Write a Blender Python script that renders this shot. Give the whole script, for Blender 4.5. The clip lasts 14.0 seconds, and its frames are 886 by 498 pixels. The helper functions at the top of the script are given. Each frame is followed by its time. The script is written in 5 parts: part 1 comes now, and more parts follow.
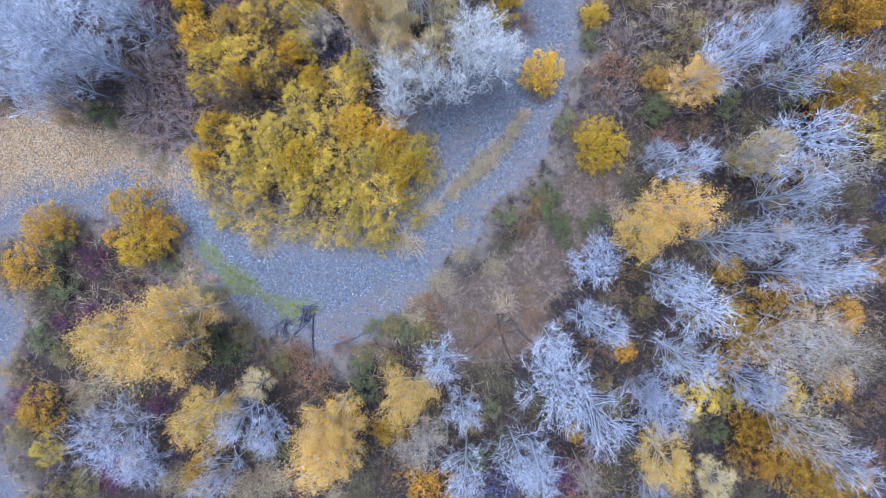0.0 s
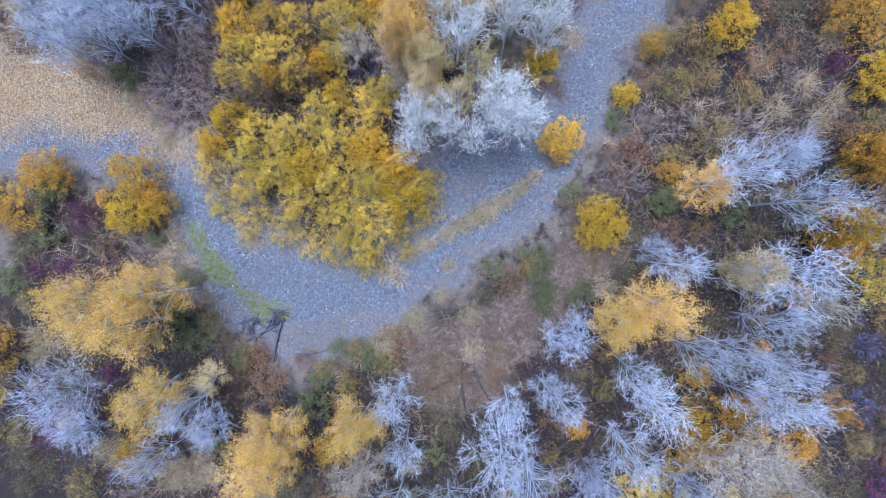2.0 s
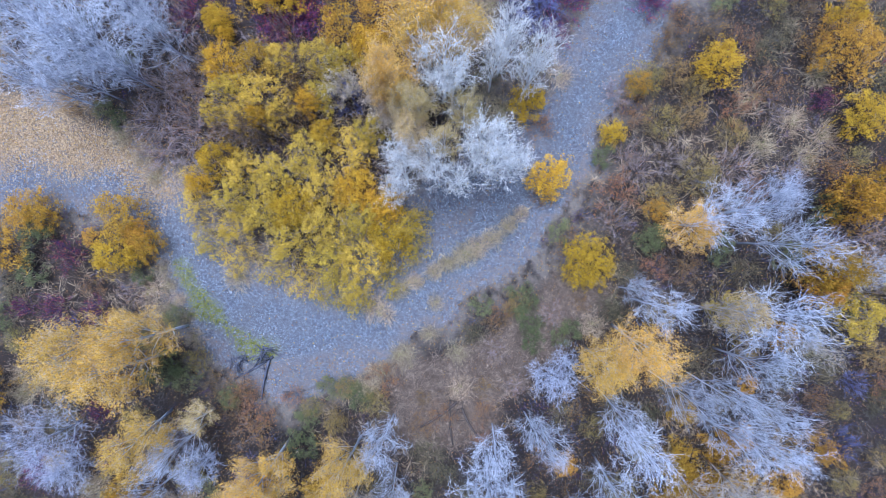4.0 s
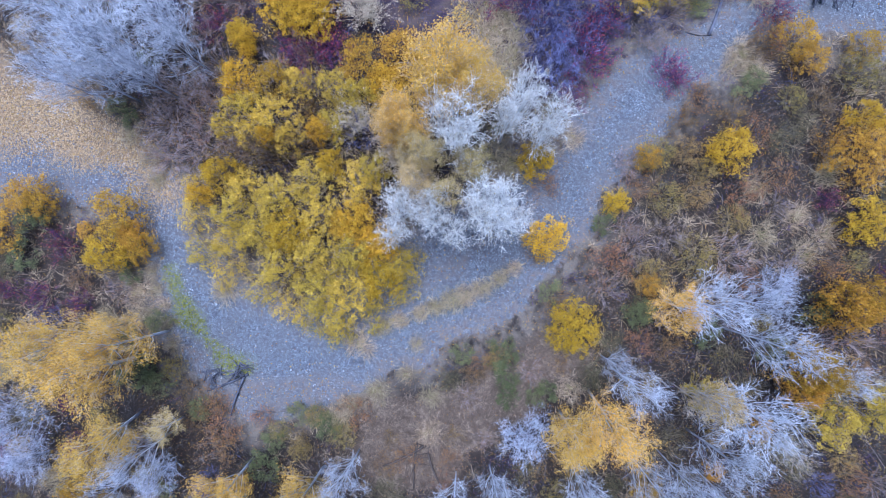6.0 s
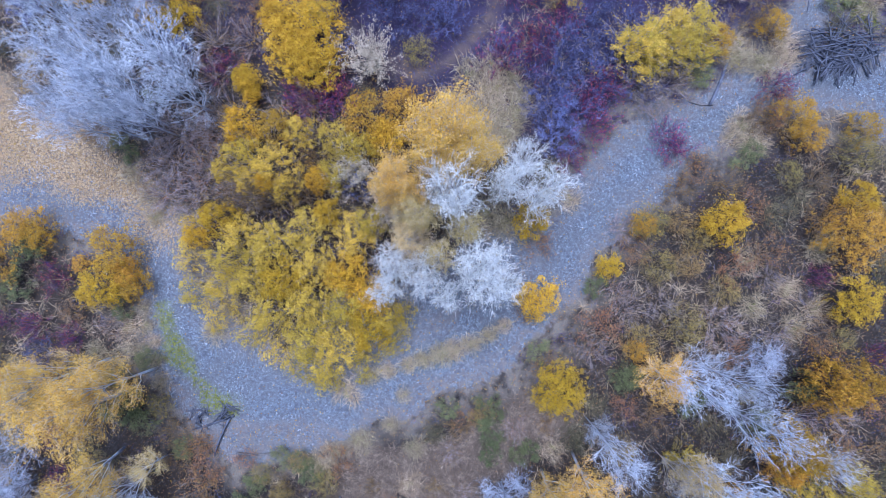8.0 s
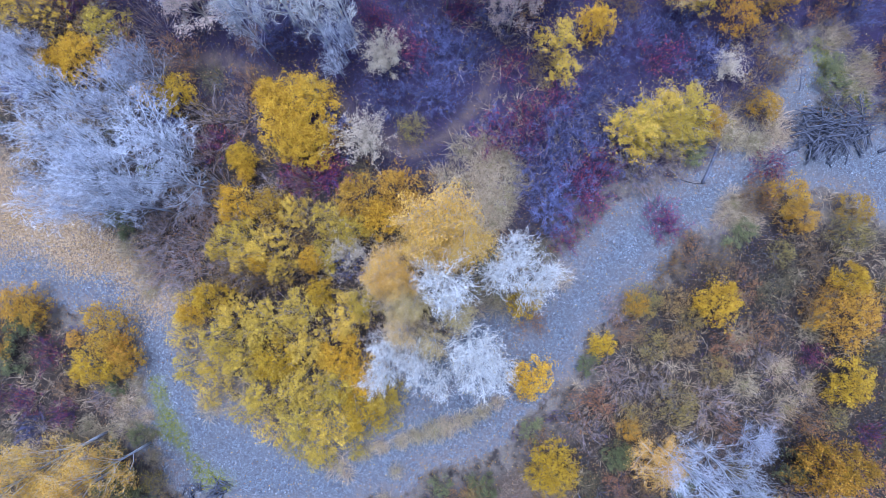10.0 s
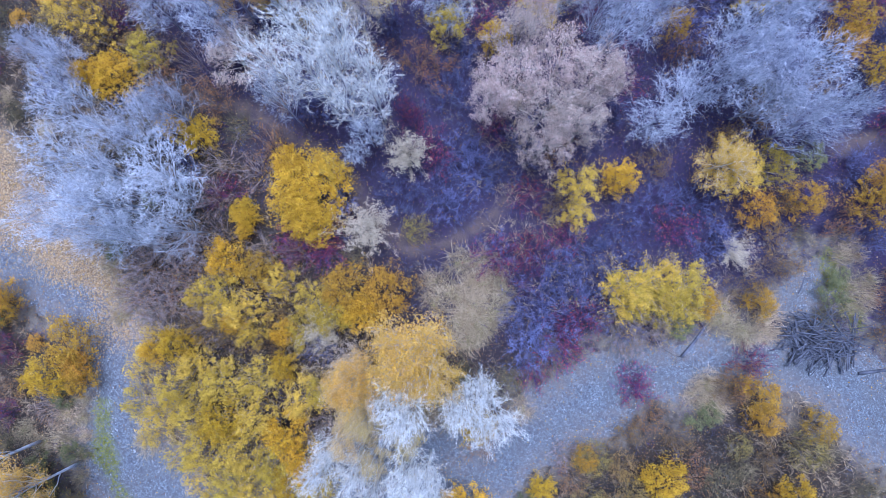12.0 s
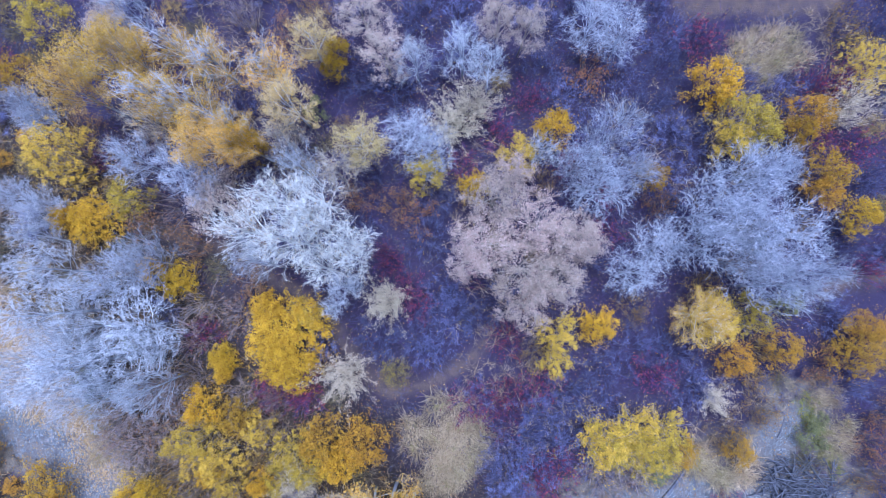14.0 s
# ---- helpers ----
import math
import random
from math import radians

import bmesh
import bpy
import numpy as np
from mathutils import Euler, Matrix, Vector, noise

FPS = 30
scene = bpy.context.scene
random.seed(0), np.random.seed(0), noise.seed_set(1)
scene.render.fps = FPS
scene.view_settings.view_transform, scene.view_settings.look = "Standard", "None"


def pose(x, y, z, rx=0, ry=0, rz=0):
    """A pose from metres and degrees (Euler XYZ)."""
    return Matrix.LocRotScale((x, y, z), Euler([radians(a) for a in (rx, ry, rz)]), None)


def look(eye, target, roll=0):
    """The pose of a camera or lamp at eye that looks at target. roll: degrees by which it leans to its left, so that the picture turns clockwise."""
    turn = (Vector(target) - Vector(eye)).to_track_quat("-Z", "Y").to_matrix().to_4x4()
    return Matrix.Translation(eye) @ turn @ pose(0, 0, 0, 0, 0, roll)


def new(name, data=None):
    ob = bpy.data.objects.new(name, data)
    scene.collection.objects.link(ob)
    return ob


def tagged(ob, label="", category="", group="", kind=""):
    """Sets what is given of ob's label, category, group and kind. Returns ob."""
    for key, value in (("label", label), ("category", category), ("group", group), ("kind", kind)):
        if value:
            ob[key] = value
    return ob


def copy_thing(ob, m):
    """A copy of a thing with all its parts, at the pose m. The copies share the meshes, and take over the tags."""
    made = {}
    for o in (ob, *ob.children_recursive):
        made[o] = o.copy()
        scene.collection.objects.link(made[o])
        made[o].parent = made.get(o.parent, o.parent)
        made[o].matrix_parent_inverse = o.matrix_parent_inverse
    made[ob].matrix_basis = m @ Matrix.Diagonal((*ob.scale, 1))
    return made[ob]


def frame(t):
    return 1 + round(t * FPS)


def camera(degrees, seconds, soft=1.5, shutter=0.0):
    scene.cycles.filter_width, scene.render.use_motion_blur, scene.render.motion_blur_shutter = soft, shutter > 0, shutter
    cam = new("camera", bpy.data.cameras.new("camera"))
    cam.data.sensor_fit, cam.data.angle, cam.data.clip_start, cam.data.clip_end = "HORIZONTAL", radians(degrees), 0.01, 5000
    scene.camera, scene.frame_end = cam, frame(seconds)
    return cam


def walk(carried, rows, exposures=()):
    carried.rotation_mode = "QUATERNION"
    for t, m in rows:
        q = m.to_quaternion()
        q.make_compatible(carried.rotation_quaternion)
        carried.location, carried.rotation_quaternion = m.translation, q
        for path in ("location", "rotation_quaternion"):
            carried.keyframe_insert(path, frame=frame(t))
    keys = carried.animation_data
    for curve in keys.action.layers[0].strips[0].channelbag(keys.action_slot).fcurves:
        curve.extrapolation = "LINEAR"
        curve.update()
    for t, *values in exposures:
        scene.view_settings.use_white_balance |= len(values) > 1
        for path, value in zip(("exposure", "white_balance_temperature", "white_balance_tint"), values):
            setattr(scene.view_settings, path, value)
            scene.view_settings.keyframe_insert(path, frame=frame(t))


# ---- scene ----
cam = camera(72.0, 14.0, soft=0.7)
EXPOSURES = [(0, 1.26, 4820, 14), (7, 1.20, 4720, 16), (12, 1.22, 4640, 18), (14, 1.28, 4640, 17)]
ROWS = [
    (0, 0.086, 0.104, 36.845, -1.27, 1.22, 0.47),
    (0.5, 0.247, 0.629, 36.827, -1.08, 1.28, 4.00),
    (1, 0.361, 1.142, 36.793, -0.87, 1.29, 7.76),
    (1.5, 0.433, 1.670, 36.785, -0.66, 1.24, 11.55),
    (2, 0.452, 2.234, 36.796, -0.52, 1.14, 13.94),
    (2.5, 0.450, 2.840, 36.804, -0.55, 1.03, 14.30),
    (3, 0.444, 3.484, 36.787, -0.69, 0.93, 14.25),
    (3.75, 0.433, 4.411, 36.778, -0.80, 0.86, 14.00),
    (4.5, 0.401, 5.323, 36.766, -0.81, 0.91, 13.55),
    (4.8, 0.380, 5.687, 36.762, -0.77, 0.94, 13.60),
    (5, 0.362, 5.929, 36.760, -0.72, 0.96, 14.40),
    (5.25, 0.334, 6.232, 36.758, -0.63, 0.99, 16.20),
    (5.5, 0.301, 6.536, 36.757, -0.50, 1.02, 18.06),
    (6, 0.270, 7.115, 36.744, -0.18, 1.11, 21.98),
    (6.5, 0.158, 7.753, 36.755, 0.06, 1.12, 25.60),
    (7, -0.087, 8.440, 36.806, 0.14, 0.98, 25.94),
    (7.5, -0.343, 9.210, 36.902, 0.14, 0.96, 25.60),
    (8, -0.575, 10.012, 36.960, 0.24, 1.05, 25.19),
    (8.6, -0.909, 11.028, 37.025, 0.33, 1.08, 24.85),
    (9.2, -1.335, 12.197, 37.053, 0.47, 1.07, 24.50),
    (9.7, -1.770, 13.295, 37.068, 0.63, 1.03, 24.35),
    (9.95, -2.018, 13.888, 37.078, 0.72, 1.01, 25.00),
    (10.2, -2.288, 14.512, 37.092, 0.82, 0.97, 26.85),
    (10.5, -2.642, 15.301, 37.119, 0.94, 0.92, 29.27),
    (11, -3.228, 16.551, 37.156, 1.21, 0.79, 32.54),
    (11.5, -3.879, 18.009, 37.225, 1.38, 0.74, 36.33),
    (12, -4.673, 19.546, 37.287, 1.58, 0.61, 40.63),
    (12.5, -5.574, 21.129, 37.322, 1.83, 0.53, 41.69),
    (13, -6.558, 22.860, 37.371, 2.05, 0.60, 41.44),
    (13.5, -7.676, 24.600, 37.502, 2.35, 0.59, 41.09),
    (14, -8.952, 26.307, 37.648, 2.72, 0.46, 40.82),
]
walk(cam, [(t, pose(x, y, z, rx, ry, rz)) for t, x, y, z, rx, ry, rz in ROWS], EXPOSURES)
SKY, SUN = 0.046, 2.9

# ---- world, sun, exposure ----
world = bpy.data.worlds.new("world")
scene.world = world
world.use_nodes = True
wn = world.node_tree.nodes
sky = wn.new("ShaderNodeTexSky")
sky.sky_type, sky.sun_disc = "NISHITA", False
sky.sun_elevation, sky.sun_rotation = radians(77), radians(-36)
wn["Background"].inputs["Strength"].default_value = SKY
world.node_tree.links.new(sky.outputs["Color"], wn["Background"].inputs["Color"])
sun_data = bpy.data.lights.new("sun", "SUN")
sun_data.energy, sun_data.angle, sun_data.color = SUN, radians(38), (1.0, 0.96, 0.90)
sun = new("sun", sun_data)
sun.matrix_world = look((-4.5, 6.2, 32), (0, 0, 0))

# ---- materials ----


def material(name, rough=0.8):
    m = bpy.data.materials.new(name)
    m.use_nodes = True
    nt = m.node_tree
    b = nt.nodes["Principled BSDF"]
    b.inputs["Roughness"].default_value = rough
    b.inputs["Specular IOR Level"].default_value = 0.2
    return m, nt, b


def node(nt, kind, **values):
    n = nt.nodes.new(kind)
    for key, value in values.items():
        n.inputs[key.replace("_", " ")].default_value = value
    return n


def mix(nt, fac, a, b, blend="MIX"):
    n = nt.nodes.new("ShaderNodeMix")
    n.data_type, n.blend_type = "RGBA", blend
    for socket, value in zip((n.inputs[0], n.inputs[6], n.inputs[7]), (fac, a, b)):
        if isinstance(value, bpy.types.NodeSocket):
            nt.links.new(value, socket)
        elif isinstance(value, tuple):
            socket.default_value = (*value, 1) if len(value) == 3 else value
        else:
            socket.default_value = value
    return n.outputs[2]


def math_node(nt, op, a, b=0.0, c=0.0, clamp=False):
    n = nt.nodes.new("ShaderNodeMath")
    n.operation, n.use_clamp = op, clamp
    for socket, value in zip(n.inputs, (a, b, c)):
        if isinstance(value, bpy.types.NodeSocket):
            nt.links.new(value, socket)
        else:
            socket.default_value = value
    return n.outputs[0]


def map_range(nt, value, lo, hi, to_lo=0.0, to_hi=1.0):
    n = nt.nodes.new("ShaderNodeMapRange")
    nt.links.new(value, n.inputs[0])
    for i, v in zip((1, 2, 3, 4), (lo, hi, to_lo, to_hi)):
        n.inputs[i].default_value = v
    return n.outputs[0]


def ramp(nt, fac, stops):
    n = nt.nodes.new("ShaderNodeValToRGB")
    e = n.color_ramp.elements
    while len(e) < len(stops):
        e.new(0.5)
    for el, (at, c) in zip(e, stops):
        el.position, el.color = at, (*c, 1)
    nt.links.new(fac, n.inputs[0])
    return n.outputs[0]


def noise_at(nt, scale, detail=4.0, coords="Object", rough=0.55):
    tc = nt.nodes.new("ShaderNodeTexCoord")
    n = node(nt, "ShaderNodeTexNoise", Scale=scale, Detail=detail, Roughness=rough)
    nt.links.new(tc.outputs[coords], n.inputs["Vector"])
    return n.outputs["Fac"]


def bark_material(name, light, dark, rough=0.85, vary=0.25):
    """Bark: grain along the stem, patches, and each plant a little lighter or darker."""
    m, nt, b = material(name, rough)
    patch = noise_at(nt, 1.6, 3)
    grain = noise_at(nt, 26.0, 4)
    c = mix(nt, map_range(nt, patch, 0.3, 0.7), dark, light)
    c = mix(nt, map_range(nt, grain, 0.35, 0.75, 0.0, 0.45), c, dark)
    info = nt.nodes.new("ShaderNodeObjectInfo")
    isl = nt.nodes.new("ShaderNodeNewGeometry")
    v = math_node(nt, "MULTIPLY", map_range(nt, info.outputs["Random"], 0, 1, 1 - vary, 1 + vary * 0.4),
                  map_range(nt, isl.outputs["Random Per Island"], 0, 1, 0.55, 1.25))
    hsv = node(nt, "ShaderNodeHueSaturation")
    nt.links.new(c, hsv.inputs["Color"])
    nt.links.new(v, hsv.inputs["Value"])
    nt.links.new(hsv.outputs[0], b.inputs["Base Color"])
    bump = node(nt, "ShaderNodeBump", Strength=0.4, Distance=0.02)
    nt.links.new(grain, bump.inputs["Height"])
    nt.links.new(bump.outputs[0], b.inputs["Normal"])
    return m


def leaf_material(name, colours, rough=0.6, through_light=0.16, hue=0.012, vary=0.25):
    """Autumn leaves: each leaf its own tint, each plant its own cast, blotched with uneven colour and painted shade;
    light passes through.
    """
    m, nt, b = material(name, rough)
    isl = nt.nodes.new("ShaderNodeNewGeometry")
    n = len(colours) - 1
    c = ramp(nt, isl.outputs["Random Per Island"], [(i / n, col) for i, col in enumerate(colours)])
    # darker blotches: uneven leaf colour, plus shade of the gaps painted in
    c = mix(nt, map_range(nt, noise_at(nt, 1.5, 3), 0.44, 0.62, 0.0, 0.55), c, colours[0])
    c = mix(nt, map_range(nt, noise_at(nt, 4.5, 2), 0.38, 0.64, 0.45, 0.0), c, colours[0])
    info = nt.nodes.new("ShaderNodeObjectInfo")
    hsv = node(nt, "ShaderNodeHueSaturation")
    nt.links.new(c, hsv.inputs["Color"])
    nt.links.new(map_range(nt, info.outputs["Random"], 0, 1, 0.5 - hue, 0.5 + hue), hsv.inputs["Hue"])
    spot = noise_at(nt, 45.0, 2)
    nt.links.new(math_node(nt, "MULTIPLY", map_range(nt, info.outputs["Random"], 0, 1, 1 + vary * 0.4, 1 - vary),
                           map_range(nt, spot, 0.3, 0.7, 0.8, 1.12)), hsv.inputs["Value"])
    nt.links.new(hsv.outputs[0], b.inputs["Base Color"])
    tr = nt.nodes.new("ShaderNodeBsdfTranslucent")
    nt.links.new(hsv.outputs[0], tr.inputs["Color"])
    mx = node(nt, "ShaderNodeMixShader", Fac=through_light)
    nt.links.new(b.outputs[0], mx.inputs[1])
    nt.links.new(tr.outputs[0], mx.inputs[2])
    nt.links.new(mx.outputs[0], nt.nodes["Material Output"].inputs["Surface"])
    return m


BARK_WHITE = bark_material("chalky_bark", (0.92, 0.92, 0.90), (0.68, 0.67, 0.65), vary=0.1)
BARK_PALE = bark_material("pale_grey_bark", (0.80, 0.83, 0.92), (0.43, 0.45, 0.53), vary=0.3)
BARK_LILAC = bark_material("lilac_grey_bark", (0.62, 0.65, 0.77), (0.33, 0.34, 0.42), vary=0.3)
BARK_WARM = bark_material("warm_grey_bark", (0.66, 0.60, 0.54), (0.34, 0.29, 0.25), vary=0.3)
BARK_GREY = bark_material("weathered_grey_bark", (0.33, 0.30, 0.29), (0.07, 0.06, 0.06))
BARK_BROWN = bark_material("brown_bark", (0.13, 0.10, 0.085), (0.045, 0.036, 0.032))
TWIG_MAUVE = bark_material("mauve_twigs", (0.35, 0.38, 0.70), (0.06, 0.056, 0.145), vary=0.5)
STEM_PURPLE = bark_material("dark_purple_stems", (0.14, 0.13, 0.27), (0.035, 0.03, 0.075), vary=0.3)
TWIG_ASH = bark_material("ashen_twigs", (0.60, 0.51, 0.52), (0.20, 0.16, 0.165), vary=0.35)
TWIG_RED = bark_material("wine_red_twigs", (0.16, 0.10, 0.30), (0.04, 0.024, 0.08), vary=0.35)
TWIG_TAN = bark_material("straw_twigs", (0.76, 0.65, 0.50), (0.42, 0.33, 0.24), vary=0.2)
WOOD_OLD = bark_material("old_driftwood", (0.19, 0.20, 0.26), (0.04, 0.04, 0.055))
LEAF_GOLD = leaf_material("gold_leaves", [(0.55, 0.315, 0.045), (0.86, 0.525, 0.065), (0.95, 0.67, 0.18)], hue=0.006)
LEAF_YELLOW = leaf_material("yellow_leaves", [(0.34, 0.19, 0.012), (0.82, 0.485, 0.012), (0.92, 0.63, 0.045)], hue=0.006)
LEAF_OLIVE = leaf_material("olive_yellow_leaves", [(0.29, 0.205, 0.03), (0.74, 0.51, 0.036), (0.90, 0.65, 0.10)], hue=0.007, vary=0.35)
LEAF_ORANGE = leaf_material("orange_leaves", [(0.25, 0.125, 0.015), (0.64, 0.345, 0.022), (0.82, 0.51, 0.05)], hue=0.009)
LEAF_TAN = leaf_material("faded_tan_leaves", [(0.56, 0.39, 0.13), (0.82, 0.60, 0.21), (0.90, 0.74, 0.38)])
LEAF_CREAM = leaf_material("cream_leaves", [(0.52, 0.41, 0.29), (0.76, 0.64, 0.48), (0.88, 0.79, 0.65)])
LEAF_BROWN = leaf_material("brown_leaves", [(0.17, 0.09, 0.045), (0.36, 0.195, 0.065), (0.54, 0.32, 0.10)], hue=0.02)
LEAF_DULL = leaf_material("dull_olive_brown_leaves", [(0.16, 0.115, 0.035), (0.42, 0.29, 0.075), (0.62, 0.46, 0.16)], hue=0.018)
LEAF_RED = leaf_material("wine_red_leaves", [(0.12, 0.022, 0.05), (0.36, 0.06, 0.11), (0.58, 0.13, 0.13)])
LEAF_GREEN = leaf_material("green_leaves", [(0.09, 0.10, 0.045), (0.21, 0.215, 0.085), (0.34, 0.32, 0.15)], hue=0.02)
LEAF_PAPER = leaf_material("papery_pink_grey_leaves", [(0.36, 0.26, 0.22), (0.66, 0.50, 0.43), (0.82, 0.67, 0.60)])
GRASS_DRY = leaf_material("dry_straw", [(0.26, 0.195, 0.11), (0.58, 0.45, 0.28), (0.84, 0.70, 0.49)])
GRASS_BROWN = leaf_material("brown_dead_grass", [(0.09, 0.066, 0.05), (0.26, 0.195, 0.145), (0.52, 0.41, 0.31)])
GRASS_OLIVE = leaf_material("olive_brown_grass", [(0.07, 0.06, 0.032), (0.22, 0.185, 0.095), (0.40, 0.335, 0.20)])
GRASS_GREEN = leaf_material("green_grass", [(0.13, 0.145, 0.03), (0.25, 0.26, 0.045), (0.40, 0.37, 0.09)])

# ---- the lie of the land ----
ROAD_WEST = [(-40, 1.5, 4.2), (-30, 2.9, 3.6), (-25.8, 3.5, 3.2), (-20.9, 3.7, 2.2), (-17.2, 2.4, 1.9), (-14.4, -0.5, 2.2), (-11.8, -2.6, 3.0),
             (-8.4, -3.0, 3.0), (-5.4, -2.2, 2.7), (-2.6, -0.6, 2.4), (0.2, 2.4, 2.1), (2.6, 5.4, 2.6), (3.9, 8.4, 2.6), (5.4, 11.8, 2.0)]
ROAD_EAST = [(5.4, 11.8, 2.0), (5.9, 15.7, 2.1), (7.0, 19.2, 2.3), (8.4, 22.2, 2.0), (10.3, 24.2, 1.7), (11.8, 26.6, 1.6), (14.8, 28.4, 1.7),
             (18.2, 29.8, 2.4), (22, 29.6, 2.6), (40, 31, 2.0)]
STRIP_WEST = [(-28.2, -4.2, 1.0), (-27.9, -6, 1.4), (-28.5, -8, 1.4), (-29.8, -10.5, 1.2), (-28.8, -13.5, 0.8), (-27.6, -16, 0.9), (-27.5, -26, 1.2)]
GRAVEL_BAY = [(-9.8, -5.6, 0.9), (-7.6, -5.9, 1.2), (-5.4, -5.0, 0.9), (-3.6, -4.0, 0.5)]
CLEARING = [(-3.8, 2.4, 1.2), (-2.2, 4.2, 1.8), (-0.4, 6.6, 2.0), (1.4, 9.6, 2.0), (2.8, 12.2, 1.5)]
PATCH_EAST = [(12.6, 31.0, 1.0), (13.0, 33.4, 1.3)]
SAND_LEAVES = [(-40, 5.0, 3.0), (-29, 4.6, 2.6), (-24.6, 5.2, 1.9), (-21.4, 5.2, 1.3), (-19.0, 4.2, 0.7), (-17.2, 3.4, 0.3)]
GREEN_STRIP = [(-15.2, -1.0, 0.35), (-13.6, -2.5, 0.5), (-12.0, -3.5, 0.6), (-9.0, -4.6, 0.6)]
GREEN_EAST = [(12.5, 34.6, 0.5), (13.7, 33.8, 0.6), (15.7, 32.9, 0.5)]
TRAIL_EAST = [(8.4, 40.2, 0.3), (9.5, 41.9, 0.45), (11.2, 44.1, 0.5), (14, 46.5, 0.5)]
OPEN_NORTH = [(-8.8, 50.2, 1.6), (-5.6, 53.0, 1.7), (-3.2, 55.4, 1.7)]
DARK_EAST = [(11.6, 38.0, 1.6), (12.2, 40.8, 2.2), (13.4, 43.0, 1.6)]
TRAIL = [(-26, 16, 0.35), (-20, 18.8, 0.4), (-13.9, 19.8, 0.35), (-12.3, 19.4, 0.38), (-10.6, 19.0, 0.38), (-9.2, 18.5, 0.38), (-7.2, 18.9, 0.36), (-5.6, 20.6, 0.32), (-4.6, 23.2, 0.25), (-4.6, 24.9, 0.2)]
MEADOW = [(0.4, -4.2, 1.6), (2.4, -4.8, 2.6), (4.6, -2.4, 1.6), (8.6, 3.4, 1.2)]
WHEEL_BANK = [(-2.4, 0.7, 0.2), (-0.5, 2.4, 0.25), (1.4, 4.1, 0.4), (3.2, 6.1, 0.3), (4.4, 7.7, 0.2)]


def inside(px, py, line):
    """How deep points lie inside a band of changing width, in metres (outside: minus)."""
    best = np.full(np.shape(px), -1e3)
    for (x0, y0, w0), (x1, y1, w1) in zip(line, line[1:]):
        dx, dy = x1 - x0, y1 - y0
        u = np.clip(((px - x0) * dx + (py - y0) * dy) / (dx * dx + dy * dy), 0, 1)
        best = np.maximum(best, w0 + (w1 - w0) * u - np.hypot(px - x0 - u * dx, py - y0 - u * dy))
    return best


def wobble(px, py):
    return (0.30 * np.sin(1.1 * px + 2.3 * np.sin(0.6 * py)) + 0.25 * np.sin(1.7 * py + 1.9 * np.sin(0.8 * px + 1))
            + 0.14 * np.sin(3.9 * px + 1.2) * np.sin(4.3 * py + 0.4))


def purple_side(px, py):
    """How far a place lies in the purple scrub (0 to 1), which fills the land beyond the thicket and west of the eastern track."""
    return smooth(py - 0.6 * np.maximum(px, 0) + 2.0 * wobble(px, py), 13, 23)


def gravel_depth(px, py):
    d = np.maximum.reduce([inside(px, py, line) for line in (ROAD_WEST, ROAD_EAST, STRIP_WEST, GRAVEL_BAY, CLEARING, PATCH_EAST)])
    return d + 0.8 * wobble(px, py)


def land(px, py):
    """The height of the ground: roads a little sunken and smooth, the scrub lumpy."""
    px, py = np.asarray(px, float), np.asarray(py, float)
    rough = np.clip(0.5 - gravel_depth(px, py), 0, 1)
    lumps = 0.10 * np.sin(0.9 * px + 1.3 * np.sin(0.7 * py)) * np.sin(0.8 * py + 0.5) + 0.05 * np.sin(2.7 * px + 0.4) * np.sin(2.3 * py + 1.1)
    bank = 0.10 * np.clip(inside(px, py, WHEEL_BANK) + 0.5, 0, 0.6)
    return rough * (0.12 + lumps) + bank + 0.015 * np.sin(5 * px) * np.sin(4.6 * py)


def smooth(v, lo, hi):
    u = np.clip((v - lo) / (hi - lo), 0, 1)
    return u * u * (3 - 2 * u)


def spread(lo, hi, step):
    """Even steps over the wood, then ever longer ones towards the horizon."""
    far = [8, 20, 45, 90, 180, 360, 700, 1400]
    return np.r_[[lo - f for f in far[::-1]], np.arange(lo, hi, step), [hi + f for f in far]]


def set_float(mesh, name, values):
    mesh.attributes.new(name, "FLOAT", "POINT").data.foreach_set("value", np.asarray(values, np.float32))


gx, gy = np.meshgrid(spread(-48, 36, 0.42), spread(-26, 62, 0.42))
gz = land(gx, gy)
cols, rws = gx.shape[1], gx.shape[0]
idx = np.arange(cols * rws).reshape(rws, cols)
quads = np.stack([idx[:-1, :-1], idx[:-1, 1:], idx[1:, 1:], idx[1:, :-1]], -1).reshape(-1, 4)
gm = bpy.data.meshes.new("ground")
gm.from_pydata(np.stack([gx, gy, gz], -1).reshape(-1, 3).tolist(), [], quads.tolist())
gm.polygons.foreach_set("use_smooth", np.ones(len(gm.polygons), bool))
fx, fy = gx.ravel(), gy.ravel()
wob = wobble(fx, fy)
set_float(gm, "gravel", smooth(gravel_depth(fx, fy), -0.5, 0.4))
set_float(gm, "verge", 1 - smooth(gravel_depth(fx, fy), 0.1, 2.1))
set_float(gm, "shoulder", smooth(gravel_depth(fx, fy) + wob, -2.6, -0.3))
set_float(gm, "leafy", smooth(inside(fx, fy, SAND_LEAVES) + wob, -1.7, 1.1))
set_float(gm, "green", smooth(inside(fx, fy, GREEN_STRIP) + 0.7 * wob, -0.25, 0.4))
set_float(gm, "trail", smooth(np.maximum.reduce([inside(fx, fy, line) for line in (TRAIL, TRAIL_EAST, OPEN_NORTH)]) + 0.4 * wob, -0.5, 0.3))
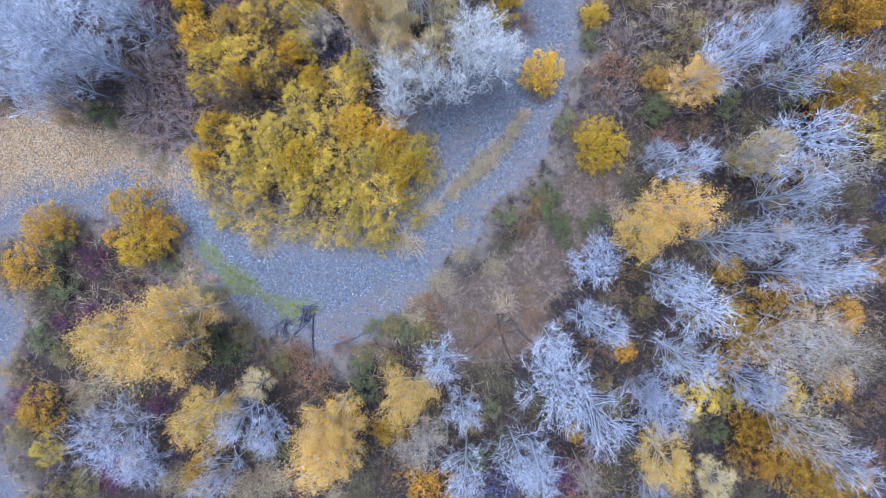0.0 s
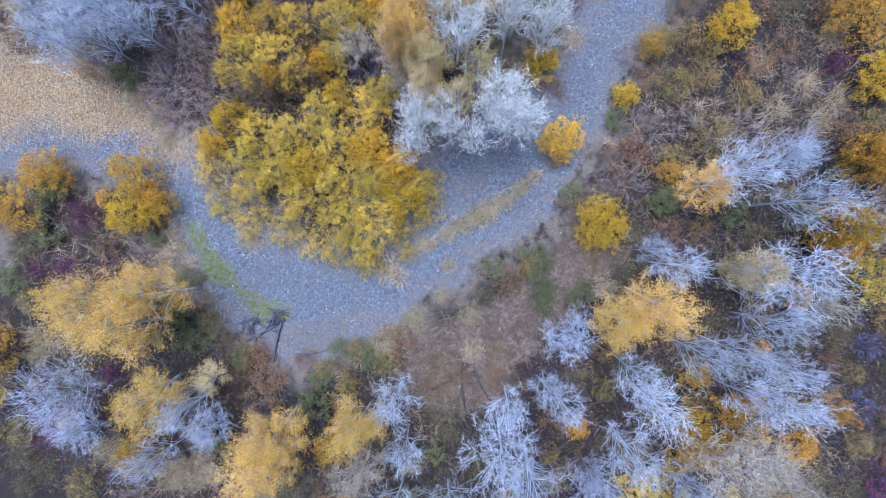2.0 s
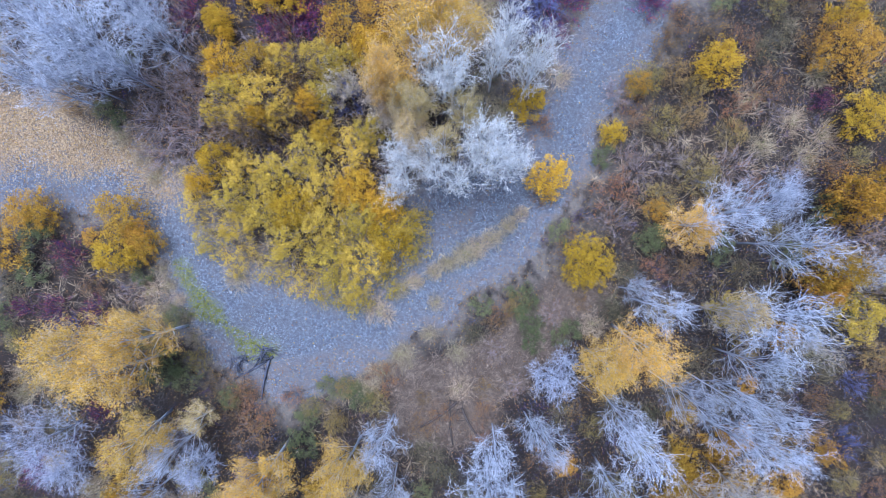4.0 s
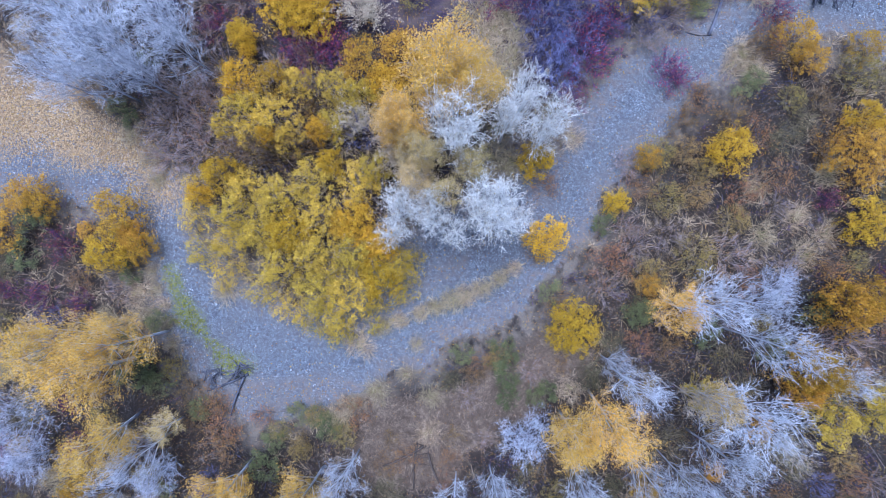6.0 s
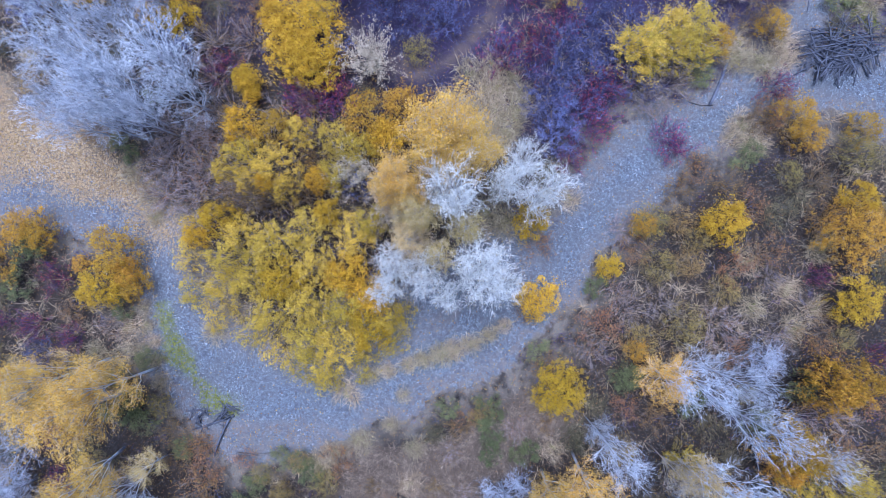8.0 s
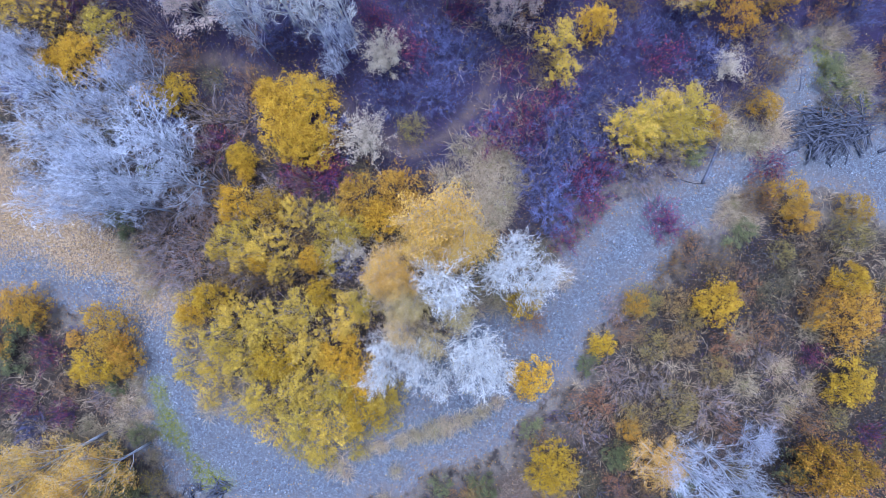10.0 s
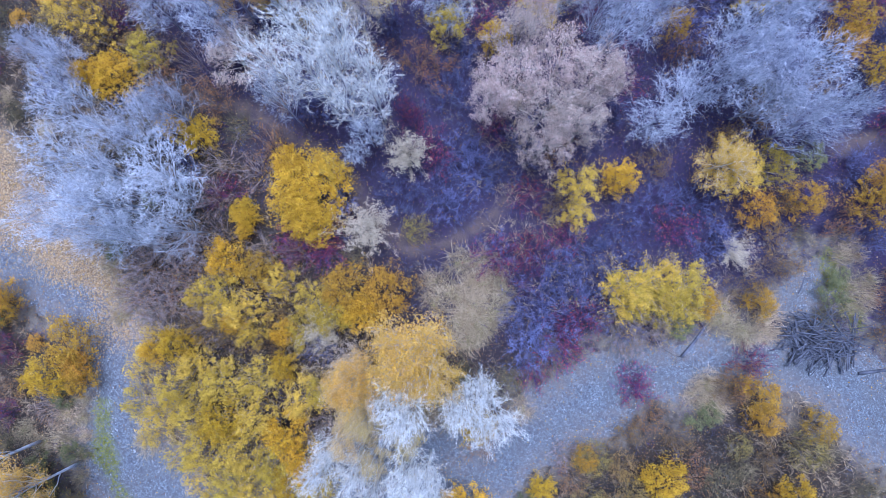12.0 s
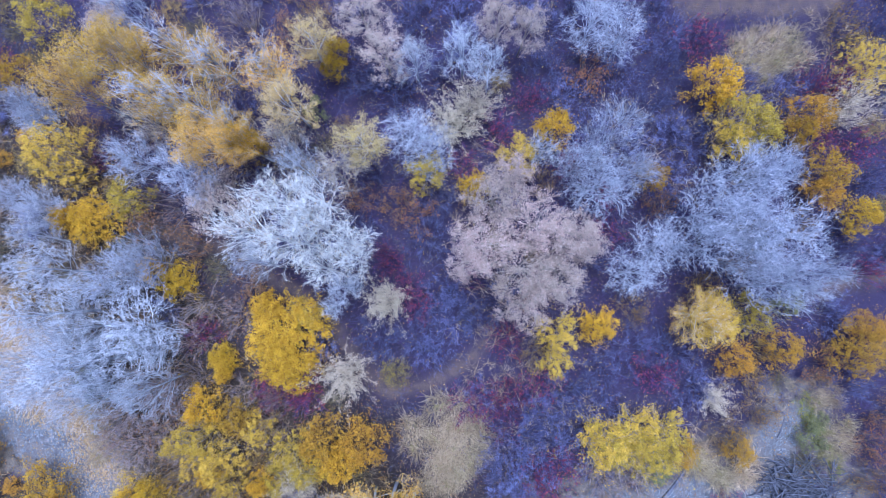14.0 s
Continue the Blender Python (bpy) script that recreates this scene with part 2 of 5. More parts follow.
set_float(gm, "meadow", smooth(inside(fx, fy, MEADOW) + wob, -1.2, 0.6))
set_float(gm, "mauve", purple_side(fx, fy) * (1 - smooth(np.hypot(fx + 4, fy - 30), 38, 60)))

m, nt, b = material("woodland_ground", 0.95)


def attr(name):
    n = nt.nodes.new("ShaderNodeAttribute")
    n.attribute_name = name
    return n.outputs["Fac"]


tc = nt.nodes.new("ShaderNodeTexCoord")
stones = node(nt, "ShaderNodeTexVoronoi", Scale=17.0, Randomness=1.0)
nt.links.new(tc.outputs["Object"], stones.inputs["Vector"])
grit = node(nt, "ShaderNodeTexVoronoi", Scale=38.0, Randomness=1.0)
nt.links.new(tc.outputs["Object"], grit.inputs["Vector"])
sep = nt.nodes.new("ShaderNodeSeparateColor")
nt.links.new(stones.outputs["Color"], sep.inputs[0])
sep2 = nt.nodes.new("ShaderNodeSeparateColor")
nt.links.new(grit.outputs["Color"], sep2.inputs[0])
stone_c = ramp(nt, sep.outputs[0], [(0.0, (0.026, 0.031, 0.046)), (0.4, (0.064, 0.073, 0.103)), (0.8, (0.135, 0.153, 0.21)), (1.0, (0.66, 0.72, 0.80))])
grit_c = ramp(nt, sep2.outputs[0], [(0.0, (0.026, 0.031, 0.046)), (0.5, (0.09, 0.11, 0.16)), (1.0, (0.44, 0.50, 0.60))])
gravel_c = mix(nt, map_range(nt, noise_at(nt, 5.0, 3), 0.4, 0.6), stone_c, grit_c)
gravel_c = mix(nt, map_range(nt, stones.outputs["Distance"], 0.015, 0.04, 0.0, 0.35), gravel_c, (0.10, 0.10, 0.10))
gravel_c = mix(nt, map_range(nt, noise_at(nt, 0.45, 5), 0.38, 0.68, 0.0, 0.6), gravel_c, (0.12, 0.118, 0.125))
litter = noise_at(nt, 30.0, 6)
verge_c = mix(nt, map_range(nt, litter, 0.3, 0.7), (0.07, 0.06, 0.057), (0.28, 0.235, 0.22))
gravel_c = mix(nt, math_node(nt, "MULTIPLY", attr("verge"), map_range(nt, noise_at(nt, 2.2, 6), 0.36, 0.62, 0.0, 0.85)), gravel_c, verge_c)
earth = mix(nt, map_range(nt, litter, 0.3, 0.7), (0.010, 0.008, 0.008), (0.075, 0.055, 0.043))
earth = mix(nt, map_range(nt, noise_at(nt, 0.35, 4), 0.38, 0.62), earth, (0.028, 0.023, 0.022))
# soil under the purple scrub, with the indigo of the shaded gaps painted in
mauve_shade_c = mix(nt, map_range(nt, litter, 0.3, 0.7), (0.014, 0.010, 0.032), (0.07, 0.055, 0.14))
earth = mix(nt, math_node(nt, "MULTIPLY", attr("mauve"), 0.75), earth, mauve_shade_c)
meadow_c = mix(nt, map_range(nt, litter, 0.3, 0.72), (0.07, 0.05, 0.04), (0.25, 0.185, 0.135))
earth = mix(nt, attr("meadow"), earth, meadow_c)
shoulder_c = mix(nt, map_range(nt, litter, 0.3, 0.7), (0.07, 0.058, 0.05), (0.27, 0.23, 0.19))
earth = mix(nt, math_node(nt, "MULTIPLY", attr("shoulder"), map_range(nt, noise_at(nt, 1.6, 5), 0.3, 0.55)), earth, shoulder_c)
trail_c = mix(nt, map_range(nt, litter, 0.3, 0.7), (0.05, 0.038, 0.034), (0.20, 0.145, 0.12))
earth = mix(nt, math_node(nt, "MULTIPLY", attr("trail"), map_range(nt, noise_at(nt, 1.3, 5), 0.28, 0.6, 0.25, 0.85)), earth, trail_c)
# the edge of the gravel breaks up
edge = math_node(nt, "ADD", attr("gravel"), map_range(nt, noise_at(nt, 3.5, 5), 0.3, 0.7, -0.32, 0.32))
c = mix(nt, map_range(nt, edge, 0.38, 0.66), earth, gravel_c)
leaf_cells = node(nt, "ShaderNodeTexVoronoi", Scale=20.0, Randomness=1.0)
nt.links.new(tc.outputs["Object"], leaf_cells.inputs["Vector"])
sep3 = nt.nodes.new("ShaderNodeSeparateColor")
nt.links.new(leaf_cells.outputs["Color"], sep3.inputs[0])
fallen_c = ramp(nt, sep3.outputs[1], [(0, (0.10, 0.068, 0.042)), (0.5, (0.28, 0.19, 0.10)), (1, (0.48, 0.35, 0.20))])
fallen_at = math_node(nt, "LESS_THAN", sep3.outputs[0], math_node(nt, "MULTIPLY", attr("leafy"), 0.92))
c = mix(nt, fallen_at, c, fallen_c)
green_at = math_node(nt, "MULTIPLY", attr("green"), map_range(nt, noise_at(nt, 8.0, 5), 0.42, 0.6))
c = mix(nt, green_at, c, mix(nt, litter, (0.10, 0.12, 0.028), (0.26, 0.265, 0.055)))
nt.links.new(c, b.inputs["Base Color"])
bump = node(nt, "ShaderNodeBump", Strength=0.7, Distance=0.035)
h = math_node(nt, "ADD", math_node(nt, "MULTIPLY", stones.outputs["Distance"], -2.5), math_node(nt, "MULTIPLY", litter, 0.9))
nt.links.new(h, bump.inputs["Height"])
nt.links.new(bump.outputs[0], b.inputs["Normal"])
gm.materials.append(m)
tagged(new("ground", gm), "woodland floor with pale gravel tracks between scrub", kind="structure")

# ---- plant building ----


def rng_of(seed):
    return np.random.default_rng(seed)


def to_mesh(name, verts, faces, mat, smooth_faces=False):
    me = bpy.data.meshes.new(name)
    me.from_pydata(np.asarray(verts).tolist(), [], faces if isinstance(faces, list) else faces.tolist())
    me.materials.append(mat)
    if smooth_faces:
        me.polygons.foreach_set("use_smooth", np.ones(len(me.polygons), bool))
    return me


def part(name, me, parent, label=""):
    ob = new(name, me)
    ob.parent = parent
    return tagged(ob, label)


def unit(v):
    return v / np.maximum(np.linalg.norm(v, axis=-1, keepdims=True), 1e-9)


def tubes(segs, sides=3):
    """Tapered twigs from rows of start, end, start radius, end radius."""
    s = np.asarray(segs, float)
    p0, p1, r0, r1 = s[:, :3], s[:, 3:6], s[:, 6], s[:, 7]
    d = unit(p1 - p0)
    ref = np.where(np.abs(d[:, 2:3]) > 0.9, [[1.0, 0, 0]], [[0, 0, 1.0]])
    u = unit(np.cross(d, ref))
    v = np.cross(d, u)
    verts = []
    for k in range(sides):
        a = 2 * math.pi * k / sides
        side = math.cos(a) * u + math.sin(a) * v
        verts += [p0 + side * r0[:, None], p1 + side * r1[:, None]]
    verts = np.stack(verts, 1).reshape(-1, 3)
    base = np.arange(len(s))[:, None] * 2 * sides
    faces = np.concatenate([base + [2 * k, 2 * ((k + 1) % sides), 2 * ((k + 1) % sides) + 1, 2 * k + 1] for k in range(sides)])
    return verts, faces


def pipe(points, radii, sides=6):
    """One unbroken tapered stem along a line of points, closed at its tip."""
    p, r = np.asarray(points, float), np.asarray(radii, float)
    d = unit(np.gradient(p, axis=0))
    ref = np.array([1.0, 0, 0]) if abs(d[0, 2]) > 0.8 else np.array([0, 0, 1.0])
    u = unit(np.cross(d, ref))
    v = np.cross(d, u)
    a = 2 * math.pi * np.arange(sides) / sides
    ring = p[:, None] + r[:, None, None] * (np.cos(a)[None, :, None] * u[:, None] + np.sin(a)[None, :, None] * v[:, None])
    n = len(p)
    faces = [[k * sides + i, k * sides + (i + 1) % sides, (k + 1) * sides + (i + 1) % sides, (k + 1) * sides + i] for k in range(n - 1) for i in range(sides)]
    faces += [[(n - 1) * sides + i for i in range(sides)], [i for i in range(sides)][::-1]]
    return ring.reshape(-1, 3), faces


def join(pieces):
    verts, faces, n = [], [], 0
    for v, f in pieces:
        verts.append(v)
        faces += [[i + n for i in q] for q in f]
        n += len(v)
    return np.concatenate(verts), faces


def slivers(rng, segs):
    """The finest twig tips, a few millimetres thick, each turned its own way and run out to a point."""
    s = np.asarray(segs, float)
    p0, p1, r0 = s[:, :3], s[:, 3:6], s[:, 6:7]
    side = unit(np.cross(p1 - p0, rng.normal(size=p0.shape))) * r0
    return np.stack([p0 - side, p0 + side, p1], 1).reshape(-1, 3), np.arange(3 * len(s)).reshape(-1, 3)


def both(a, b):
    return np.concatenate([a[0], b[0]]), a[1].tolist() + (b[1] + len(a[0])).tolist()


def leaf_blades(rng, at, size, up=0.6, slim=0.8):
    """Small pointed leaves, each turned its own way, mostly with a face to the sky."""
    n = len(at)
    normal = unit(rng.normal(size=(n, 3)) + [0, 0, up * 1.6])
    along = unit(np.cross(normal, rng.normal(size=(n, 3))))
    across = np.cross(normal, along)
    length = size * rng.uniform(0.65, 1.35, (n, 1))
    tip, side = along * length, across * length * slim * 0.5
    verts = np.stack([at - tip * 0.5 - side, at - tip * 0.4 + side, at + tip * 0.6], 1).reshape(-1, 3)
    return verts, np.arange(3 * n).reshape(-1, 3)


def bent(rng, start, way, length, steps, r0, r1, lift, jitter):
    """A twig of some steps that bends upwards; gives rows for tubes() and the points on it."""
    rows, pts, p, d = [], [start], start, unit(way)
    for k in range(steps):
        d = unit(d + np.array([0, 0, lift / steps]) + rng.normal(scale=jitter, size=3))
        q = p + d * length / steps
        a, e = r0 + (r1 - r0) * k / steps, r0 + (r1 - r0) * (k + 1) / steps
        rows.append([*p, *q, a, e])
        p = q
        pts.append(p)
    return rows, pts, d


def tree_frame(rng, h, r, limbs=18, boughs=6, twigs=5, twiglets=5, thick=1.0, low=0.3, crook=0.10, fine=1.0, spread_up=0.3, lobes=0.35, feather=1.0):
    """Stem, limbs, boughs and twigs of a tree whose limbs run out evenly to a dome, and the ends of its twigs."""
    stem, tw, tips, ends = [], [], [], []
    lean = rng.normal(scale=0.03, size=2)
    top = np.array([lean[0] * h, lean[1] * h, 0.88 * h])
    pts = [np.array([0, 0, -0.15])]
    for k in range(1, 8):
        u = k / 7
        pts.append(top * u + np.r_[rng.normal(scale=0.05 * u, size=2), 0])
    stem.append(pipe(pts, [thick * (0.12 - 0.0155 * k) for k in range(8)], 6))
    mid, tall = 0.52 * h, 0.46 * h
    for i in range(limbs):
        u = (i + 0.5) / limbs
        az, cos_t = 2.399 * i + rng.normal(scale=0.25), 1 - 1.12 * u
        sin_t = math.sqrt(max(0.05, 1 - cos_t * cos_t))
        reach = rng.uniform(0.74, 1.02) * 0.80
        end = np.array([r * sin_t * math.cos(az) * reach, r * sin_t * math.sin(az) * reach, mid + tall * cos_t * rng.uniform(0.82, 1.0)]) + [top[0], top[1], 0]
        out = math.hypot(end[0] - top[0], end[1] - top[1])
        f = min(0.93, max(low * 0.8, (end[2] - 0.45 * h * rng.uniform(0.25, 0.5) - 0.9 * out) / (0.88 * h)))
        base = top * f
        bow = base * 0.5 + end * 0.5 + np.array([math.cos(az), math.sin(az), 0]) * 0.14 * out + rng.normal(scale=crook * 0.6, size=3)
        w = np.linspace(0, 1, 6)[:, None]
        lp = base * (1 - w) ** 2 + 2 * bow * w * (1 - w) + end * w * w + rng.normal(scale=crook * 0.35, size=(6, 3)) * np.sin(math.pi * w)
        r0 = thick * (0.042 - 0.018 * f)
        stem.append(pipe(lp, np.linspace(r0, thick * 0.012, 6), 4))
        for j in range(boughs):
            v = lobes + (1 - lobes) * (j + rng.uniform(0.2, 1.0)) / boughs
            k = min(4, int(v * 5))
            s = lp[k] + (lp[k + 1] - lp[k]) * (v * 5 - k)
            roll = 2.399 * j + rng.uniform(0, 6.283)
            d0 = unit(lp[k + 1] - lp[k])
            a = unit(np.cross(d0, [0.3, 0.2, 1.0]))
            b = np.cross(d0, a)
            way = d0 * 0.7 + (a * math.cos(roll) + b * math.sin(roll)) * 0.95 + [0, 0, spread_up]
            ln = r * 0.46 * feather ** 0.5 * rng.uniform(0.7, 1.15) * (1.15 - 0.35 * v)
            rows, bp, d1 = bent(rng, s, way, ln, 3, 0.017 * fine * thick, 0.008 * fine, 0.25, crook)
            tw += rows
            for q in range(twigs):
                e = 3 * (0.15 + 0.85 * (q + rng.uniform(0, 1)) / twigs)
                k2 = min(2, int(e))
                s2 = bp[k2] + (bp[k2 + 1] - bp[k2]) * (e - k2)
                w2 = unit(d1 * 0.9 + unit(rng.normal(size=3) + [0, 0, 0.25]) * 0.85)
                l2 = r * 0.22 * feather * rng.uniform(0.6, 1.25)
                m2 = s2 + w2 * l2 * 0.5
                e2 = m2 + unit(w2 + rng.normal(scale=0.22, size=3) + [0, 0, 0.15]) * l2 * 0.5
                tips += [[*s2, *(m2 + (m2 - s2) * 0.35), 0.0095 * fine, 0.0], [*m2, *e2, 0.0085 * fine, 0.0]]
                ends += [m2, e2]
                for _ in range(twiglets):
                    g = rng.uniform(0.15, 1.0)
                    s3 = s2 + (e2 - s2) * g
                    e3 = s3 + unit(w2 + unit(rng.normal(size=3) + [0, 0, 0.2]) * 0.9) * l2 * rng.uniform(0.3, 0.65)
                    tips.append([*s3, *e3, 0.008 * fine, 0.0])
                    ends.append(e3)
    return stem, both(tubes(tw), slivers(rng, tips)), np.array(ends)


def clump_points(rng, h, r, clumps, leaves, floor=0.15, sprays=10, loose=0.075):
    """Places for leaves: sprays of leaves on lumps that together make an uneven dome with gaps."""
    out = []
    for i in range(clumps):
        az, u = 2.4 * i + rng.normal(scale=0.3), math.sqrt((i + 0.5) / clumps)
        d = r * 0.78 * u * rng.uniform(0.88, 1.08)
        z = h * (floor + (0.84 - floor) * (1 - 0.70 * u * u) * rng.uniform(0.72, 1.05))
        c = np.array([d * math.cos(az), d * math.sin(az), z])
        size = r * rng.uniform(0.23, 0.33)
        v = unit(rng.normal(size=(sprays, 3)))
        v[:, 2] = np.abs(v[:, 2]) * 1.1 - 0.2
        heads = c + v * size * rng.uniform(0.6, 1.1, (sprays, 1)) * [1, 1, 1.25]
        n = int(leaves / clumps * rng.uniform(0.6, 1.4))
        out.append(heads[rng.integers(0, sprays, n)] + rng.normal(scale=loose, size=(n, 3)) * [1, 1, 0.8])
    return np.concatenate(out)


def shrub_twigs(rng, h, r, stems, twigs, r0=0.014, wide=1.0, forks=2):
    """Many thin stems that spread from the root, with side twigs that fork again."""
    rows, tips, ends = [], [], []
    for i in range(stems):
        az = 2.4 * i + rng.normal(scale=0.4)
        u = math.sqrt((i + 0.5) / stems) * wide
        end_z = h * (1.02 - 0.5 * u * u) * rng.uniform(0.62, 1.1)
        root = np.array([0.3 * r * u * math.cos(az) + rng.normal(scale=0.05 * r), 0.3 * r * u * math.sin(az) + rng.normal(scale=0.05 * r), -0.06])
        end = np.array([r * 0.92 * u * math.cos(az), r * 0.92 * u * math.sin(az), max(end_z, 0.15)])
        way = (end - root) * [1.25, 1.25, 0.75]
        seg, pts, d = bent(rng, root, way, np.linalg.norm(end - root) * 0.94, 3, r0, r0 * 0.4, 0.5, 0.20)
        rows += seg
        for j in range(twigs):
            k = 1 + j % 2
            s = pts[k] + (pts[k + 1] - pts[k]) * rng.uniform(0, 1)
            w = unit(d + unit(rng.normal(size=3) + [0, 0, 0.3]) * 0.85)
            ln = r * rng.uniform(0.12, 0.30)
            q = s + w * ln
            tips.append([*s, *q, r0 * 0.65, 0.0])
            ends += [q, (s + q) / 2]
            for _ in range(forks):
                s2 = s + (q - s) * rng.uniform(0.25, 0.9)
                q2 = s2 + unit(w + unit(rng.normal(size=3) + [0, 0, 0.2]) * 0.9) * ln * rng.uniform(0.4, 0.8)
                tips.append([*s2, *q2, r0 * 0.45, 0.0])
                ends.append(q2)
        ends.append(pts[3])
    return tubes(rows), slivers(rng, tips), np.array(ends)


def around(rng, pts, n, scatter):
    return pts[rng.integers(0, len(pts), n)] + rng.normal(scale=scatter, size=(n, 3))


KINDS = {}
STANDING = []


def kind_of_plant(name, variants, nominal_h, nominal_r):
    """Each kind is built a few times over, in two sizes; every further plant is a copy, turned and sized to its place."""
    def wrap(build):
        KINDS[name] = {"made": [], "count": 0}
        KINDS[name + " large"] = {"made": [], "count": 0}

        def place(x, y, h, r, label=""):
            big = 1.55 if r > 1.3 * nominal_r else 1.0
            store = KINDS[name + (" large" if big > 1 else "")]
            n = store["count"]
            store["count"] += 1
            v = n % (variants if big == 1 else 2)
            full_h, full_r = nominal_h * big ** 0.5, nominal_r * big
            size = (r / full_r, r / full_r, h / full_h)
            turn = Euler((0, 0, (n * 2.399) % 6.283))
            z = float(land(x, y))
            STANDING.append((x, y, r, h))
            if v >= len(store["made"]):
                ob = build(rng_of(1000 + 17 * v + sum(map(ord, name)) + int(big * 7)), full_h, full_r)
                ob.matrix_basis = Matrix.LocRotScale((x, y, z), turn, size)
                store["made"].append((ob, size))
                store["label"] = ob["label"]
            else:
                first, was = store["made"][v]
                ob = copy_thing(first, Matrix.LocRotScale((x, y, z), turn, [a / c for a, c in zip(size, was)]))
            words = label or store["label"]
            words = ("large " if r > 1.3 * nominal_r else "small " if r < 0.72 * nominal_r else "") + words
            if gravel_depth(np.array(x), np.array(y)) > -1.8:
                words += " beside gravel"
            elif inside(np.array(x), np.array(y), TRAIL) > -1.6:
                words += " beside the footpath"
            ob["label"] = words
            return ob
        return place
    return wrap


def root_of(name, label, category, group):
    return tagged(new(name), label, category, group)


def bare(name, rng, h, r, bark, label, group, limbs_apart=False, twig_bark=None, **how):
    ob = root_of(name, label, "tree", group)
    stem, tw, ends = tree_frame(rng, h, r, **how)
    if limbs_apart:
        part("trunk", to_mesh("trunk", *stem[0], bark, True), ob)
        for limb in stem[1:]:
            part("limb", to_mesh("limb", *limb, bark, True), ob)
    else:
        part("trunk", to_mesh("trunk", *join(stem), bark, True), ob)
    part("crown", to_mesh("crown", *tw, twig_bark or bark), ob)
    return ob, ends


@kind_of_plant("white_tree", 4, 9.5, 1.9)
def white_tree(rng, h, r):
    ob, ends = bare("white_tree", rng, h, r, BARK_WHITE, "leafless poplar with chalk-white crooked limbs and twigs", "white poplars",
                    limbs_apart=True, limbs=14, boughs=6, twigs=5, twiglets=7, thick=0.95, crook=0.15, fine=1.0, low=0.4, lobes=0.3, feather=1.55)
    part("foliage", to_mesh("leaves", *leaf_blades(rng, around(rng, ends, 260, 0.08), 0.06), LEAF_TAN), ob, "last few faded leaves")
    return ob


@kind_of_plant("thin_birch", 3, 9.5, 1.9)
def thin_birch(rng, h, r):
    ob, ends = bare("thin_birch", rng, h, r, BARK_PALE, "birch with bare white limbs showing through thin gold leaves", "thin birches",
                    limbs_apart=True, limbs=16, boughs=6, twigs=5, twiglets=4, thick=1.2, crook=0.12, fine=1.05, low=0.3)
    part("foliage", to_mesh("foliage", *leaf_blades(rng, around(rng, ends[int(len(ends) * 0.2):], 5600, 0.12), 0.062), LEAF_GOLD), ob)
    return ob


@kind_of_plant("bare_tree", 5, 9.0, 1.9)
def bare_tree(rng, h, r):
    return bare("bare_tree", rng, h, r, BARK_PALE, "leafless young poplar with pale grey upswept branches", "bare poplars",
                limbs=17, boughs=6, twigs=5, twiglets=6, thick=0.65, fine=0.85, feather=1.5)[0]


@kind_of_plant("grey_tree", 3, 8.5, 1.9)
def grey_tree(rng, h, r):
    ob, ends = bare("grey_tree", rng, h, r, BARK_WARM, "nearly leafless poplar with warm grey branches", "grey poplars",
                    limbs=16, boughs=6, twigs=5, twiglets=6, thick=0.65, fine=0.8, feather=1.5)
    part("foliage", to_mesh("foliage", *leaf_blades(rng, around(rng, ends, 700, 0.10), 0.06), LEAF_TAN), ob, "last thin tan leaves")
    return ob


@kind_of_plant("feathery_tree", 4, 7.0, 1.8)
def feathery_tree(rng, h, r):
    return bare("feathery_tree", rng, h, r, BARK_LILAC, "leafless willow with dense lilac-grey feathery twigs", "bare willows",
                limbs=20, boughs=6, twigs=5, twiglets=6, thick=0.5, fine=0.8, low=0.12, lobes=0.4, feather=1.6)[0]


@kind_of_plant("papery_tree", 3, 8.0, 1.9)
def papery_tree(rng, h, r):
    ob, ends = bare("papery_tree", rng, h, r, BARK_WARM, "broad tree with faded pinkish-grey papery leaves", "papery-leaved trees",
                    limbs=15, boughs=5, twigs=5, twiglets=4, thick=0.8, fine=0.8, low=0.2, lobes=0.45)
    part("foliage", to_mesh("leaves", *leaf_blades(rng, around(rng, ends, 6200, 0.09), 0.058), LEAF_PAPER), ob)
    return ob


@kind_of_plant("golden_tree", 3, 9.0, 1.8)
def golden_tree(rng, h, r):
    ob, ends = bare("golden_tree", rng, h, r, BARK_PALE, "birch with pale stem and feathery golden-yellow leaves", "golden birches",
                    twig_bark=TWIG_TAN, limbs=13, boughs=6, twigs=5, twiglets=5, thick=0.8, fine=0.85, lobes=0.5, feather=1.35)
    part("foliage", to_mesh("leaves", *leaf_blades(rng, around(rng, ends[rng.uniform(size=len(ends)) < 0.62], 11000, 0.10), 0.056), LEAF_GOLD), ob)
    return ob


@kind_of_plant("tan_tree", 3, 8.5, 1.7)
def tan_tree(rng, h, r):
    ob, ends = bare("tan_tree", rng, h, r, BARK_PALE, "half-bare poplar with thin faded tan-yellow leaves", "fading poplars",
                    twig_bark=TWIG_TAN, limbs=14, boughs=6, twigs=5, twiglets=4, thick=0.8, fine=0.85, lobes=0.45)
    part("foliage", to_mesh("leaves", *leaf_blades(rng, around(rng, ends, 5200, 0.10), 0.06), LEAF_TAN), ob)
    return ob


